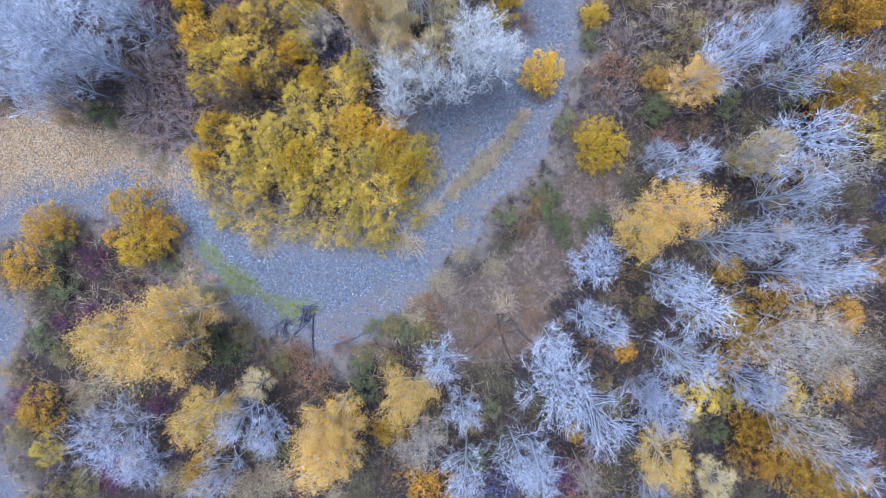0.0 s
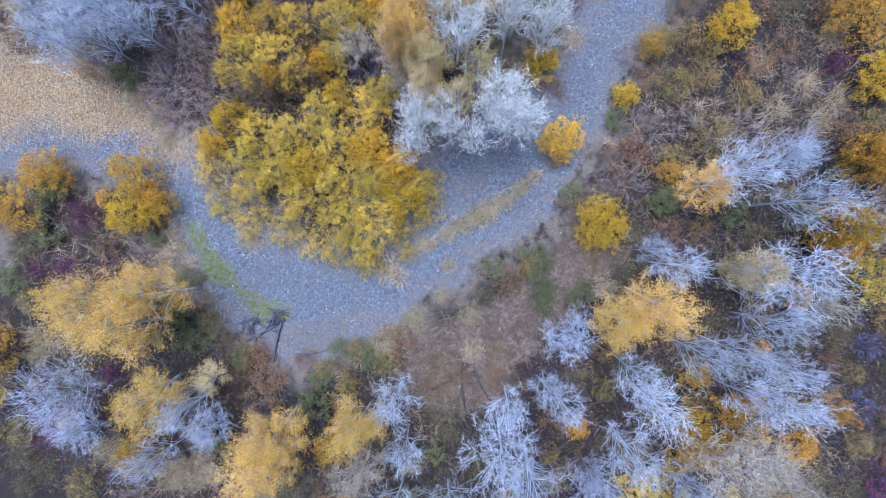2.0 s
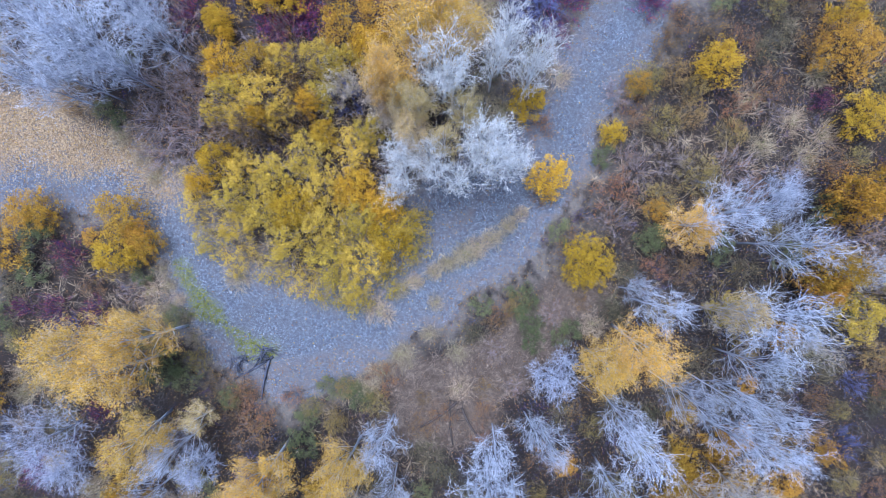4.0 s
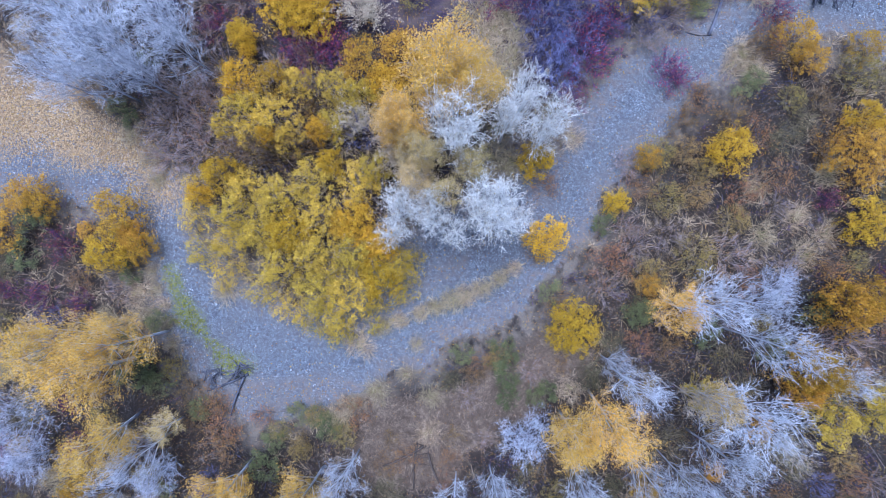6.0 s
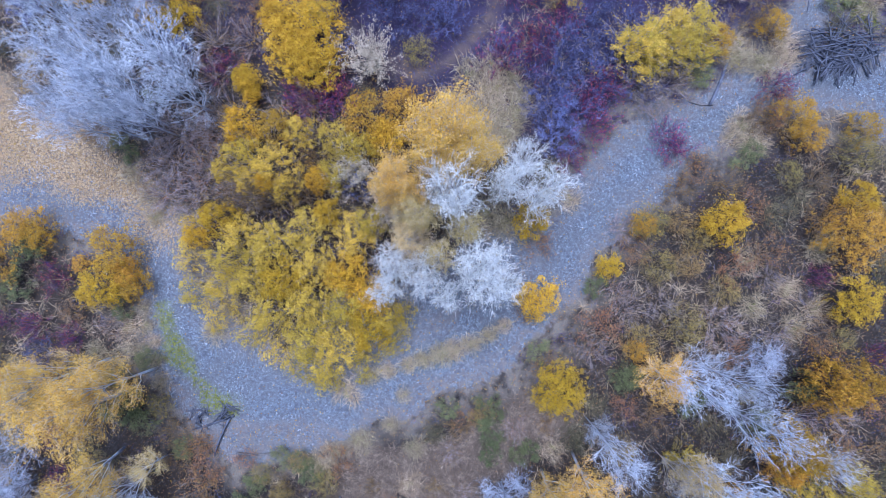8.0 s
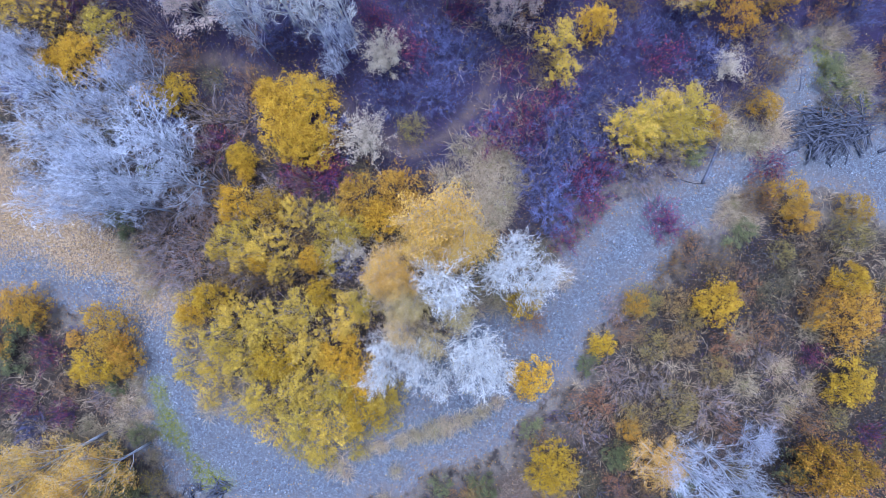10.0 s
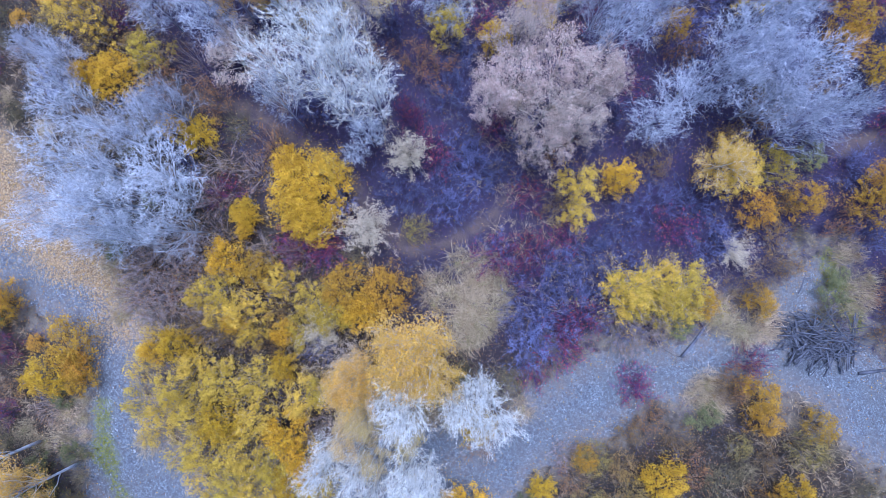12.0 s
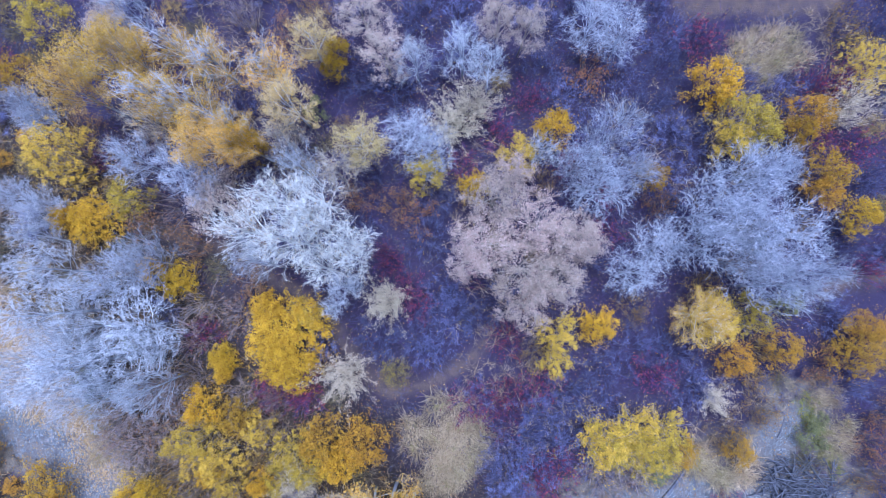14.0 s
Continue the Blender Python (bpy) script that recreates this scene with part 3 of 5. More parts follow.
def bush(name, rng, h, r, leaf, label, group, density, size=0.061, stems=26, category="bush", lumps=22, full=1.35, bark=BARK_BROWN, tall=1.0):
    """A leafy bush: spreading stems, leaves along all the twigs and in loose lumps."""
    ob = root_of(name, label, category, group)
    leaves, lumps, stems = int(density * r * r), round(lumps * (r / full) ** 1.6), round(stems * (r / full) ** 1.4)
    wood, tips, ends = shrub_twigs(rng, h * tall, r, stems, 4, 0.012, forks=1)
    masses = clump_points(rng, h, r * 1.02, lumps, int(leaves * 0.8))
    at = np.concatenate([masses, around(rng, ends, int(leaves * 0.2), 0.09)])
    part("woody_frame", to_mesh("woody_frame", *both(wood, tips), bark), ob)
    part("foliage", to_mesh("foliage", *leaf_blades(rng, at, size, 0.8), leaf), ob)
    return ob


@kind_of_plant("yellow_bush", 4, 3.2, 1.3)
def yellow_bush(rng, h, r):
    return bush("yellow_bush", rng, h, r, LEAF_YELLOW, "rounded bush of bright yellow autumn leaves", "yellow bushes", 3000)


@kind_of_plant("olive_bush", 5, 4.8, 1.45)
def olive_bush(rng, h, r):
    return bush("olive_bush", rng, h, r, LEAF_OLIVE, "tall thicket bush of olive-yellow leaves with dark gaps", "olive thicket", 2050, 0.060, 36, lumps=12, bark=TWIG_ASH, tall=1.06)


@kind_of_plant("dull_bush", 3, 2.2, 1.3)
def dull_bush(rng, h, r):
    return bush("dull_bush", rng, h, r, LEAF_DULL, "thinning bush of dull olive-brown leaves", "dull bushes", 1150, 0.056, 36, bark=BARK_GREY)


@kind_of_plant("orange_bush", 4, 4.0, 1.4)
def orange_bush(rng, h, r):
    return bush("orange_bush", rng, h, r, LEAF_ORANGE, "bush of orange and rusty yellow leaves", "orange bushes", 2150)


@kind_of_plant("brown_shrub", 4, 2.2, 1.3)
def brown_shrub(rng, h, r):
    ob = root_of("brown_shrub", "half-bare scrub with brown and rust leaves", "shrub", "brown scrub")
    wood, tips, ends = shrub_twigs(rng, h, r, 28, 9, 0.010)
    part("woody_frame", to_mesh("woody_frame", *both(wood, tips), BARK_GREY), ob)
    part("foliage", to_mesh("foliage", *leaf_blades(rng, around(rng, ends, 950, 0.08), 0.066), LEAF_BROWN), ob)
    return ob


@kind_of_plant("bare_shrub", 4, 2.5, 1.4)
def bare_shrub(rng, h, r):
    ob = root_of("bare_shrub", "leafless shrub of fine mauve-grey twigs", "shrub", "bare scrub")
    wood, tips, ends = shrub_twigs(rng, h, r, 46, 13, 0.0115, forks=3)
    part("woody_frame", to_mesh("woody_frame", *wood, STEM_PURPLE), ob, "dark purple stems")
    part("crown", to_mesh("crown", *tips, TWIG_MAUVE), ob)
    return ob


@kind_of_plant("ash_shrub", 4, 2.5, 1.4)
def ash_shrub(rng, h, r):
    ob = root_of("ash_shrub", "leafless shrub of fine warm grey-brown twigs", "shrub", "ashen scrub")
    wood, tips, ends = shrub_twigs(rng, h, r, 38, 12, 0.0108)
    part("woody_frame", to_mesh("woody_frame", *wood, TWIG_ASH), ob)
    part("crown", to_mesh("crown", *tips, TWIG_ASH), ob)
    part("foliage", to_mesh("foliage", *leaf_blades(rng, around(rng, ends, 420, 0.07), 0.055), LEAF_BROWN), ob, "last brown leaves")
    return ob


@kind_of_plant("red_shrub", 3, 2.5, 1.3)
def red_shrub(rng, h, r):
    ob = root_of("red_shrub", "purple-twigged shrub with last wine-red leaves", "shrub", "red scrub")
    wood, tips, ends = shrub_twigs(rng, h, r, 40, 10, 0.012)
    part("woody_frame", to_mesh("woody_frame", *both(wood, tips), TWIG_RED), ob)
    part("foliage", to_mesh("foliage", *leaf_blades(rng, around(rng, ends, 620, 0.06), 0.065), LEAF_RED), ob)
    return ob


@kind_of_plant("pale_shrub", 3, 4.8, 0.95)
def pale_shrub(rng, h, r):
    ob = root_of("pale_shrub", "upright shrub with pale straw-coloured feathery twigs", "shrub", "pale shrubs")
    wood, tips, ends = shrub_twigs(rng, h, r, 90, 10, 0.010)
    part("woody_frame", to_mesh("woody_frame", *both(wood, tips), TWIG_TAN), ob)
    part("foliage", to_mesh("foliage", *leaf_blades(rng, around(rng, ends, 4200, 0.07), 0.056), LEAF_CREAM), ob)
    return ob


@kind_of_plant("green_shrub", 3, 1.8, 1.1)
def green_shrub(rng, h, r):
    return bush("green_shrub", rng, h, r, LEAF_GREEN, "low shrub with dull green leaves beside the track", "green shrubs", 1800, 0.06, 24, category="shrub", lumps=10)


def blade_fan(rng, at, n, length, spread_out, width):
    """Arching grass blades from one root: each two faces long, tapering to a point."""
    az = rng.uniform(0, 6.283, n)
    out = rng.uniform(0.4, 1.0, n) * spread_out
    ln = length * rng.uniform(0.6, 1.2, n)
    d = np.stack([np.cos(az), np.sin(az)], 1)
    root = np.concatenate([at[:2] + d * rng.uniform(0, 0.25, (n, 1)) * spread_out * length, np.full((n, 1), at[2])], 1)
    mid = root + np.concatenate([d * (out * ln * 0.5)[:, None], (ln * (0.62 - 0.3 * out))[:, None]], 1)
    tip = root + np.concatenate([d * (out * ln * 1.1)[:, None], (ln * (0.72 - 0.52 * out))[:, None]], 1)
    side = np.stack([-d[:, 1], d[:, 0], np.zeros(n)], 1) * width * rng.uniform(0.6, 1.3, (n, 1))
    verts = np.stack([root - side, root + side, mid + side * 0.8, mid - side * 0.8, tip], 1).reshape(-1, 3)
    i = np.arange(n)[:, None] * 5
    faces = (i + [0, 1, 2, 3]).tolist() + (i + [3, 2, 4]).tolist()
    return verts, faces


@kind_of_plant("low_bush", 4, 1.5, 1.2)
def low_bush(rng, h, r):
    return bush("low_bush", rng, h, r, LEAF_OLIVE, "low thin bush of olive-yellow leaves over leaf litter", "thicket skirt", 1150, 0.055, 24, lumps=11, bark=TWIG_ASH)


@kind_of_plant("grass_clump", 4, 1.1, 1.0)
def grass_clump(rng, h, r):
    """Long blades that arch over to one side like combed hair."""
    ob = root_of("grass_clump", "clump of long arching olive-brown grass", "grass", "olive-brown grass")
    pieces = []
    for i in range(22):
        d, az = 0.8 * math.sqrt((i + 0.5) / 22), 2.4 * i + rng.normal(scale=0.3)
        v, f = blade_fan(rng, np.array([d * math.cos(az), d * math.sin(az), -0.03]), 18, 1.0, 0.8, 0.0065)
        sway = 0.75 + 0.3 * math.sin(2.1 * i)
        pieces.append((v + v[:, 2:3] ** 2 * np.array([[sway, 0.35 * math.sin(az), -0.12]]), f))
    part("sward", to_mesh("sward", *join(pieces), GRASS_OLIVE), ob)
    return ob


@kind_of_plant("grass_tuft", 5, 1.0, 1.0)
def grass_tuft(rng, h, r):
    """A mat of thin blades from many roots, combed over to one side."""
    ob = root_of("grass_tuft", "tuft of long dry straw-coloured grass", "grass", "dry grass tufts")
    pieces = []
    for i in range(20):
        d, az = 0.72 * math.sqrt((i + 0.5) / 20), 2.4 * i + rng.normal(scale=0.3)
        v, f = blade_fan(rng, np.array([d * math.cos(az), d * math.sin(az), -0.03]), 17, 0.9, 0.95, 0.0085)
        lean = v[:, 2:3] * np.array([[0.35 * math.cos(az) + 0.25, 0.35 * math.sin(az), 0]])
        pieces.append((v + lean * v[:, 2:3], f))
    part("straw", to_mesh("straw", *join(pieces), GRASS_DRY), ob)
    v2, f2 = blade_fan(rng, np.zeros(3), 24, 0.6, 0.9, 0.010)
    part("green_straw", to_mesh("green_straw", v2, f2, GRASS_GREEN), ob, "blades still green")
    return ob


# ---- trees, bushes and shrubs ----
white_tree(-3.31, 8.45, 8.4, 1.06)
white_tree(-2.92, 7.36, 9.0, 1.12)
white_tree(-3.00, 6.47, 8.0, 0.92)
white_tree(-1.83, 8.70, 8.8, 1.06)
white_tree(-1.14, 7.81, 8.5, 0.99)
white_tree(0.05, 8.03, 8.0, 0.99)
white_tree(0.62, 10.30, 9.2, 1.32)
white_tree(1.75, 10.38, 8.6, 1.19)
white_tree(1.71, 9.12, 9.0, 1.39)
white_tree(0.69, 8.95, 8.0, 1.06)
white_tree(2.69, 9.49, 7.5, 1.06)
white_tree(-2.03, 12.80, 11.2, 1.65)
white_tree(-1.36, 12.10, 10.2, 1.32)
white_tree(-2.83, 13.06, 10.4, 1.12)
white_tree(0.65, 14.83, 9.6, 1.45)
white_tree(0.80, 15.92, 9.4, 1.06)
white_tree(2.40, 15.20, 8.6, 1.25)
white_tree(0.41, 13.90, 9.0, 1.06)
white_tree(2.42, 14.05, 8.0, 1.06)
white_tree(-16.30, 23.70, 10.8, 1.45)
white_tree(-18.03, 23.64, 10.4, 1.66)
white_tree(-16.75, 25.11, 10.4, 1.57)
white_tree(-16.33, 22.55, 10.4, 1.75)
white_tree(-18.17, 21.55, 10.0, 1.58)
white_tree(-14.38, 24.30, 9.5, 1.48)
white_tree(-14.18, 22.25, 9.0, 1.37)
white_tree(-13.37, 23.73, 8.0, 1.22)

thin_birch(-27.34, 23.62, 9.5, 1.67)
thin_birch(-25.03, 24.46, 9.5, 1.54)
thin_birch(-22.93, 25.09, 9.0, 1.35)
thin_birch(-26.35, 26.95, 9.0, 1.56)
thin_birch(-28.05, 26.26, 9.0, 1.35)
thin_birch(-23.93, 28.64, 8.0, 1.74)

bare_tree(13.76, 9.16, 9.0, 1.74)
bare_tree(15.50, 10.11, 9.0, 1.35)
bare_tree(16.88, 8.62, 9.0, 1.65)
bare_tree(17.05, 5.02, 10.0, 2.11)
bare_tree(11.70, 3.92, 8.0, 1.39)
bare_tree(10.74, 4.40, 6.0, 0.90)
bare_tree(17.15, 2.22, 9.0, 1.74)
bare_tree(13.66, -0.00, 9.0, 1.35)
bare_tree(15.96, 0.43, 9.0, 1.20)
bare_tree(18.27, 0.31, 9.0, 1.14)
bare_tree(17.24, -1.90, 9.0, 1.50)
bare_tree(18.91, -1.74, 9.0, 1.50)
bare_tree(11.10, -1.84, 8.5, 1.28)
bare_tree(12.49, -3.19, 9.0, 1.65)
bare_tree(11.71, -5.75, 9.0, 1.74)
bare_tree(7.08, -4.25, 6.0, 1.10)
bare_tree(8.33, -4.99, 6.5, 1.09)
bare_tree(5.40, -5.40, 6.5, 1.28)
bare_tree(5.53, -7.45, 9.0, 2.10)
bare_tree(7.39, -8.57, 9.5, 2.08)
bare_tree(19.98, -11.58, 8.0, 1.48)
bare_tree(3.43, -11.56, 8.0, 1.69)
bare_tree(0.85, -12.04, 8.0, 1.39)
bare_tree(4.72, -12.26, 8.0, 1.39)
bare_tree(-0.49, -6.28, 8.0, 1.39)
bare_tree(0.40, -9.14, 7.0, 1.20)
bare_tree(-11.45, -9.67, 8.0, 1.39)
bare_tree(-12.33, -12.86, 7.0, 1.26)
bare_tree(-20.62, 9.93, 9.0, 2.40)
bare_tree(-18.64, 9.24, 9.0, 1.56)
bare_tree(-22.35, 7.51, 8.5, 1.37)
bare_tree(-17.22, 11.46, 8.0, 1.54)
bare_tree(22.04, 8.26, 7.0, 1.20)
bare_tree(-18.46, 25.60, 10.0, 1.20)
bare_tree(-12.91, 22.09, 6.0, 1.06)
bare_tree(-12.78, 21.03, 5.0, 0.81)
bare_tree(-12.65, 22.79, 5.0, 0.68)
bare_tree(-17.00, 20.19, 9.0, 1.23)
bare_tree(-9.62, 35.00, 6.0, 0.99)
bare_tree(-16.40, 36.23, 6.5, 1.51)
bare_tree(-14.83, 36.76, 6.5, 1.24)
bare_tree(-18.39, 34.50, 6.0, 1.32)
bare_tree(-28.01, 12.80, 6.0, 1.13)
bare_tree(-20.24, 12.85, 6.5, 2.36)
bare_tree(-18.96, 12.51, 6.0, 1.52)
bare_tree(-23.90, 10.78, 8.0, 2.09)
bare_tree(-21.21, 10.03, 8.0, 1.77)
bare_tree(-25.82, 12.21, 8.0, 1.58)
bare_tree(-22.99, 8.49, 8.0, 1.45)
bare_tree(-19.59, 9.56, 6.0, 1.19)
bare_tree(-20.70, 8.18, 8.0, 1.45)
bare_tree(-22.19, 11.10, 8.0, 1.39)
bare_tree(-23.67, 12.89, 7.0, 1.16)

grey_tree(17.40, -9.45, 9.0, 1.81)
grey_tree(7.20, -12.68, 6.0, 1.01)
grey_tree(-1.50, -10.59, 7.0, 1.31)
grey_tree(16.49, -5.50, 8.0, 1.92)
grey_tree(18.28, -4.34, 8.0, 1.76)
grey_tree(18.19, -6.62, 8.0, 1.53)
grey_tree(19.84, -5.74, 8.0, 1.53)
grey_tree(15.12, 4.47, 7.0, 1.11)
grey_tree(19.97, 3.63, 7.0, 1.31)
grey_tree(-1.93, -11.19, 7.0, 1.31)
grey_tree(-17.38, 26.70, 7.0, 1.48)
grey_tree(-20.66, 26.29, 7.0, 1.41)
grey_tree(-27.24, 22.11, 6.0, 1.51)

feathery_tree(15.77, -7.47, 7.0, 1.46)
feathery_tree(7.87, -1.33, 4.0, 1.63)
feathery_tree(11.96, -9.73, 5.0, 1.64)
feathery_tree(10.71, -8.20, 5.0, 1.16)
feathery_tree(-18.77, -11.20, 6.0, 2.42)
feathery_tree(-17.66, -13.28, 4.0, 1.49)
feathery_tree(-10.56, -11.24, 4.0, 1.34)
feathery_tree(11.26, -14.06, 3.0, 1.06)
feathery_tree(18.03, 11.72, 3.0, 1.29)
feathery_tree(-23.80, 21.41, 6.0, 1.82)
feathery_tree(-26.60, 19.83, 6.0, 1.60)
feathery_tree(-7.04, 37.87, 8.0, 1.67)
feathery_tree(-6.17, 35.46, 8.0, 1.95)
feathery_tree(-7.52, 35.57, 7.5, 1.41)
feathery_tree(-5.05, 37.29, 7.5, 1.27)
feathery_tree(-1.06, 40.65, 8.0, 2.09)
feathery_tree(0.47, 41.57, 8.0, 1.60)
feathery_tree(-0.63, 38.27, 8.0, 2.02)
feathery_tree(0.16, 36.63, 7.5, 1.62)
feathery_tree(3.40, 39.39, 8.0, 2.30)
feathery_tree(1.50, 38.93, 8.0, 1.74)
feathery_tree(4.67, 37.38, 8.0, 1.95)
feathery_tree(5.44, 39.21, 8.0, 1.60)
feathery_tree(2.43, 37.42, 7.0, 1.64)
feathery_tree(-0.86, 35.51, 4.0, 1.75)
feathery_tree(-1.25, 33.48, 4.0, 1.67)
feathery_tree(-12.17, 42.68, 5.0, 1.86)
feathery_tree(-10.29, 43.43, 5.0, 1.64)
feathery_tree(-33.14, 17.84, 4.0, 1.37)
feathery_tree(-30.32, 13.84, 5.0, 1.34)
feathery_tree(-28.91, 14.21, 5.0, 1.34)
feathery_tree(-23.13, 14.15, 6.0, 1.82)
feathery_tree(-22.24, 15.95, 6.0, 1.68)
feathery_tree(-16.32, 31.22, 4.0, 1.67)
feathery_tree(-14.47, 31.08, 4.0, 1.67)
feathery_tree(-32.28, 26.09, 6.0, 1.46)
feathery_tree(-33.80, 18.09, 5.0, 1.34)

papery_tree(-9.83, 31.26, 8.0, 1.83)
papery_tree(-7.29, 31.89, 8.0, 1.97)
papery_tree(-5.25, 31.52, 8.0, 1.97)
papery_tree(-8.65, 28.98, 8.0, 2.04)
papery_tree(-6.34, 29.42, 8.0, 2.11)
papery_tree(-3.98, 29.91, 7.5, 1.78)
papery_tree(-4.97, 27.89, 7.5, 1.63)
papery_tree(-8.96, 27.56, 7.5, 1.28)
papery_tree(-4.39, 32.68, 7.5, 1.42)
papery_tree(-9.85, 32.70, 7.5, 1.28)
papery_tree(-14.71, 39.54, 6.0, 1.32)
papery_tree(-16.28, 39.46, 6.0, 1.47)
papery_tree(-20.05, 33.67, 5.0, 1.66)
papery_tree(-21.62, 20.58, 4.0, 2.31)
papery_tree(-32.75, 24.92, 6.0, 1.84)
papery_tree(-22.52, 34.55, 5.0, 1.73)

golden_tree(-16.54, -4.60, 9.5, 1.95)
golden_tree(-13.93, -4.11, 9.5, 1.74)
golden_tree(-14.89, -6.09, 9.5, 2.08)
golden_tree(10.93, 2.14, 9.0, 1.77)
golden_tree(9.70, 0.38, 8.5, 1.59)
golden_tree(-2.09, -8.10, 8.9, 1.54)
golden_tree(-13.68, -9.33, 8.0, 1.75)
golden_tree(11.50, -11.70, 6.0, 1.66)
golden_tree(-3.26, 15.11, 10.5, 2.21)
golden_tree(-3.97, 13.86, 10.0, 1.72)
golden_tree(-1.95, 15.13, 10.0, 1.65)
golden_tree(-4.47, 12.16, 10.0, 1.45)
golden_tree(-4.73, 11.07, 9.5, 1.14)
golden_tree(13.03, 8.78, 4.5, 1.53)
golden_tree(-6.27, -9.33, 9.0, 1.71)
golden_tree(-5.85, -11.56, 9.0, 1.81)
golden_tree(3.26, 34.00, 4.4, 1.70)
golden_tree(-30.45, 23.10, 9.0, 2.03)
golden_tree(-30.22, 20.99, 8.5, 1.42)
golden_tree(-29.77, 24.07, 9.0, 1.47)
golden_tree(-23.54, 23.14, 9.0, 1.54)
golden_tree(-21.91, 24.73, 9.0, 1.26)

tan_tree(16.34, 4.66, 7.0, 1.25)
tan_tree(14.63, -13.26, 4.0, 1.35)
tan_tree(-11.10, -8.60, 4.0, 1.12)
tan_tree(-3.36, 10.93, 9.0, 1.25)
tan_tree(-3.06, 9.65, 8.8, 1.08)
tan_tree(-4.59, 11.69, 9.6, 1.20)
tan_tree(-1.17, 9.60, 8.4, 0.96)
tan_tree(-3.03, 10.91, 8.8, 1.20)
tan_tree(-0.49, 11.51, 8.4, 1.08)
tan_tree(-21.65, 27.85, 8.0, 1.60)
tan_tree(-23.29, 31.21, 7.0, 1.43)
tan_tree(-17.36, 29.04, 7.0, 1.57)

yellow_bush(4.94, 9.65, 2.8, 1.38)
yellow_bush(8.33, 5.38, 3.0, 1.72)
yellow_bush(-18.30, -0.70, 3.4, 1.45)
yellow_bush(-12.91, 16.58, 3.6, 2.06)
yellow_bush(-15.75, 13.93, 2.5, 0.98)
yellow_bush(-14.88, 11.25, 3.7, 1.35)
yellow_bush(-6.80, 14.18, 4.3, 1.35)
yellow_bush(-13.67, 6.03, 4.2, 1.20)
yellow_bush(-14.60, 4.40, 2.9, 0.86)
yellow_bush(-8.14, 8.94, 3.7, 0.96)
yellow_bush(-5.64, 6.22, 4.7, 1.38)
yellow_bush(-8.64, 4.41, 4.7, 1.49)
yellow_bush(-3.75, 5.74, 5.1, 1.35)
yellow_bush(-3.23, 3.87, 4.5, 1.49)
yellow_bush(2.79, 13.53, 2.4, 1.20)
yellow_bush(12.71, 18.18, 3.2, 1.48)
yellow_bush(8.06, 13.09, 1.4, 0.92)
yellow_bush(19.06, 22.66, 3.4, 1.11)
yellow_bush(21.50, 17.29, 3.0, 1.56)
yellow_bush(-22.10, 24.76, 8.0, 0.98)
yellow_bush(-27.06, 15.15, 3.4, 1.74)
yellow_bush(-28.51, 14.14, 3.2, 1.14)
yellow_bush(-4.47, 45.01, 5.0, 1.69)
yellow_bush(6.82, 44.75, 4.0, 1.27)
yellow_bush(-10.00, 36.79, 5.0, 1.25)
yellow_bush(-0.47, 29.91, 3.2, 1.29)
yellow_bush(-13.97, 17.77, 3.8, 2.63)
yellow_bush(-15.85, 18.06, 3.4, 1.14)
yellow_bush(-16.12, 14.05, 2.4, 0.85)
yellow_bush(-15.26, 13.21, 2.0, 0.62)
yellow_bush(-21.01, 15.77, 3.1, 1.37)
yellow_bush(-22.72, 14.95, 2.6, 0.92)
yellow_bush(-22.69, 32.13, 4.5, 0.97)
yellow_bush(-22.32, 31.27, 4.0, 0.82)
yellow_bush(-11.23, 31.30, 4.5, 1.11)

olive_bush(-23.76, -12.71, 3.0, 1.21)
olive_bush(16.69, 4.60, 3.0, 1.21)
olive_bush(17.64, 4.29, 3.0, 1.21)
olive_bush(-13.73, 9.86, 4.7, 1.33)
olive_bush(-11.85, 10.04, 5.2, 1.55)
olive_bush(-11.48, 12.41, 3.8, 1.15)
olive_bush(-7.90, 12.92, 5.1, 1.30)
olive_bush(-9.48, 12.88, 4.6, 1.21)
olive_bush(-8.73, 10.98, 3.7, 1.15)
olive_bush(-12.10, 5.79, 4.0, 1.41)
olive_bush(-11.98, 4.11, 4.8, 1.48)
olive_bush(-10.24, 5.76, 4.2, 1.58)
olive_bush(-8.70, 7.49, 4.6, 1.50)
olive_bush(-6.15, 8.31, 4.3, 1.48)
olive_bush(-7.26, 6.04, 5.0, 1.52)
olive_bush(-5.54, 9.41, 4.7, 1.17)
olive_bush(-10.28, 3.61, 4.6, 1.44)
olive_bush(-11.70, 2.57, 4.2, 1.20)
olive_bush(-8.41, 2.62, 5.3, 1.56)
olive_bush(-6.76, 3.94, 5.5, 1.62)
olive_bush(-4.83, 4.53, 5.0, 1.53)
olive_bush(-6.07, 2.01, 4.2, 1.62)
olive_bush(-4.26, 2.53, 4.7, 1.69)
olive_bush(-2.51, 4.93, 4.0, 1.16)
olive_bush(-4.45, 0.74, 3.4, 1.24)
olive_bush(4.07, 25.01, 3.7, 1.75)
olive_bush(6.13, 26.17, 3.7, 1.91)
olive_bush(24.56, 7.56, 6.0, 1.74)
olive_bush(22.70, 5.97, 6.0, 1.74)
olive_bush(-30.53, 17.14, 6.0, 2.33)
olive_bush(-2.15, 44.74, 5.0, 1.82)
olive_bush(-0.94, 44.28, 5.0, 1.67)
olive_bush(-1.89, 43.12, 4.6, 1.44)
olive_bush(-10.51, 34.35, 5.0, 1.43)
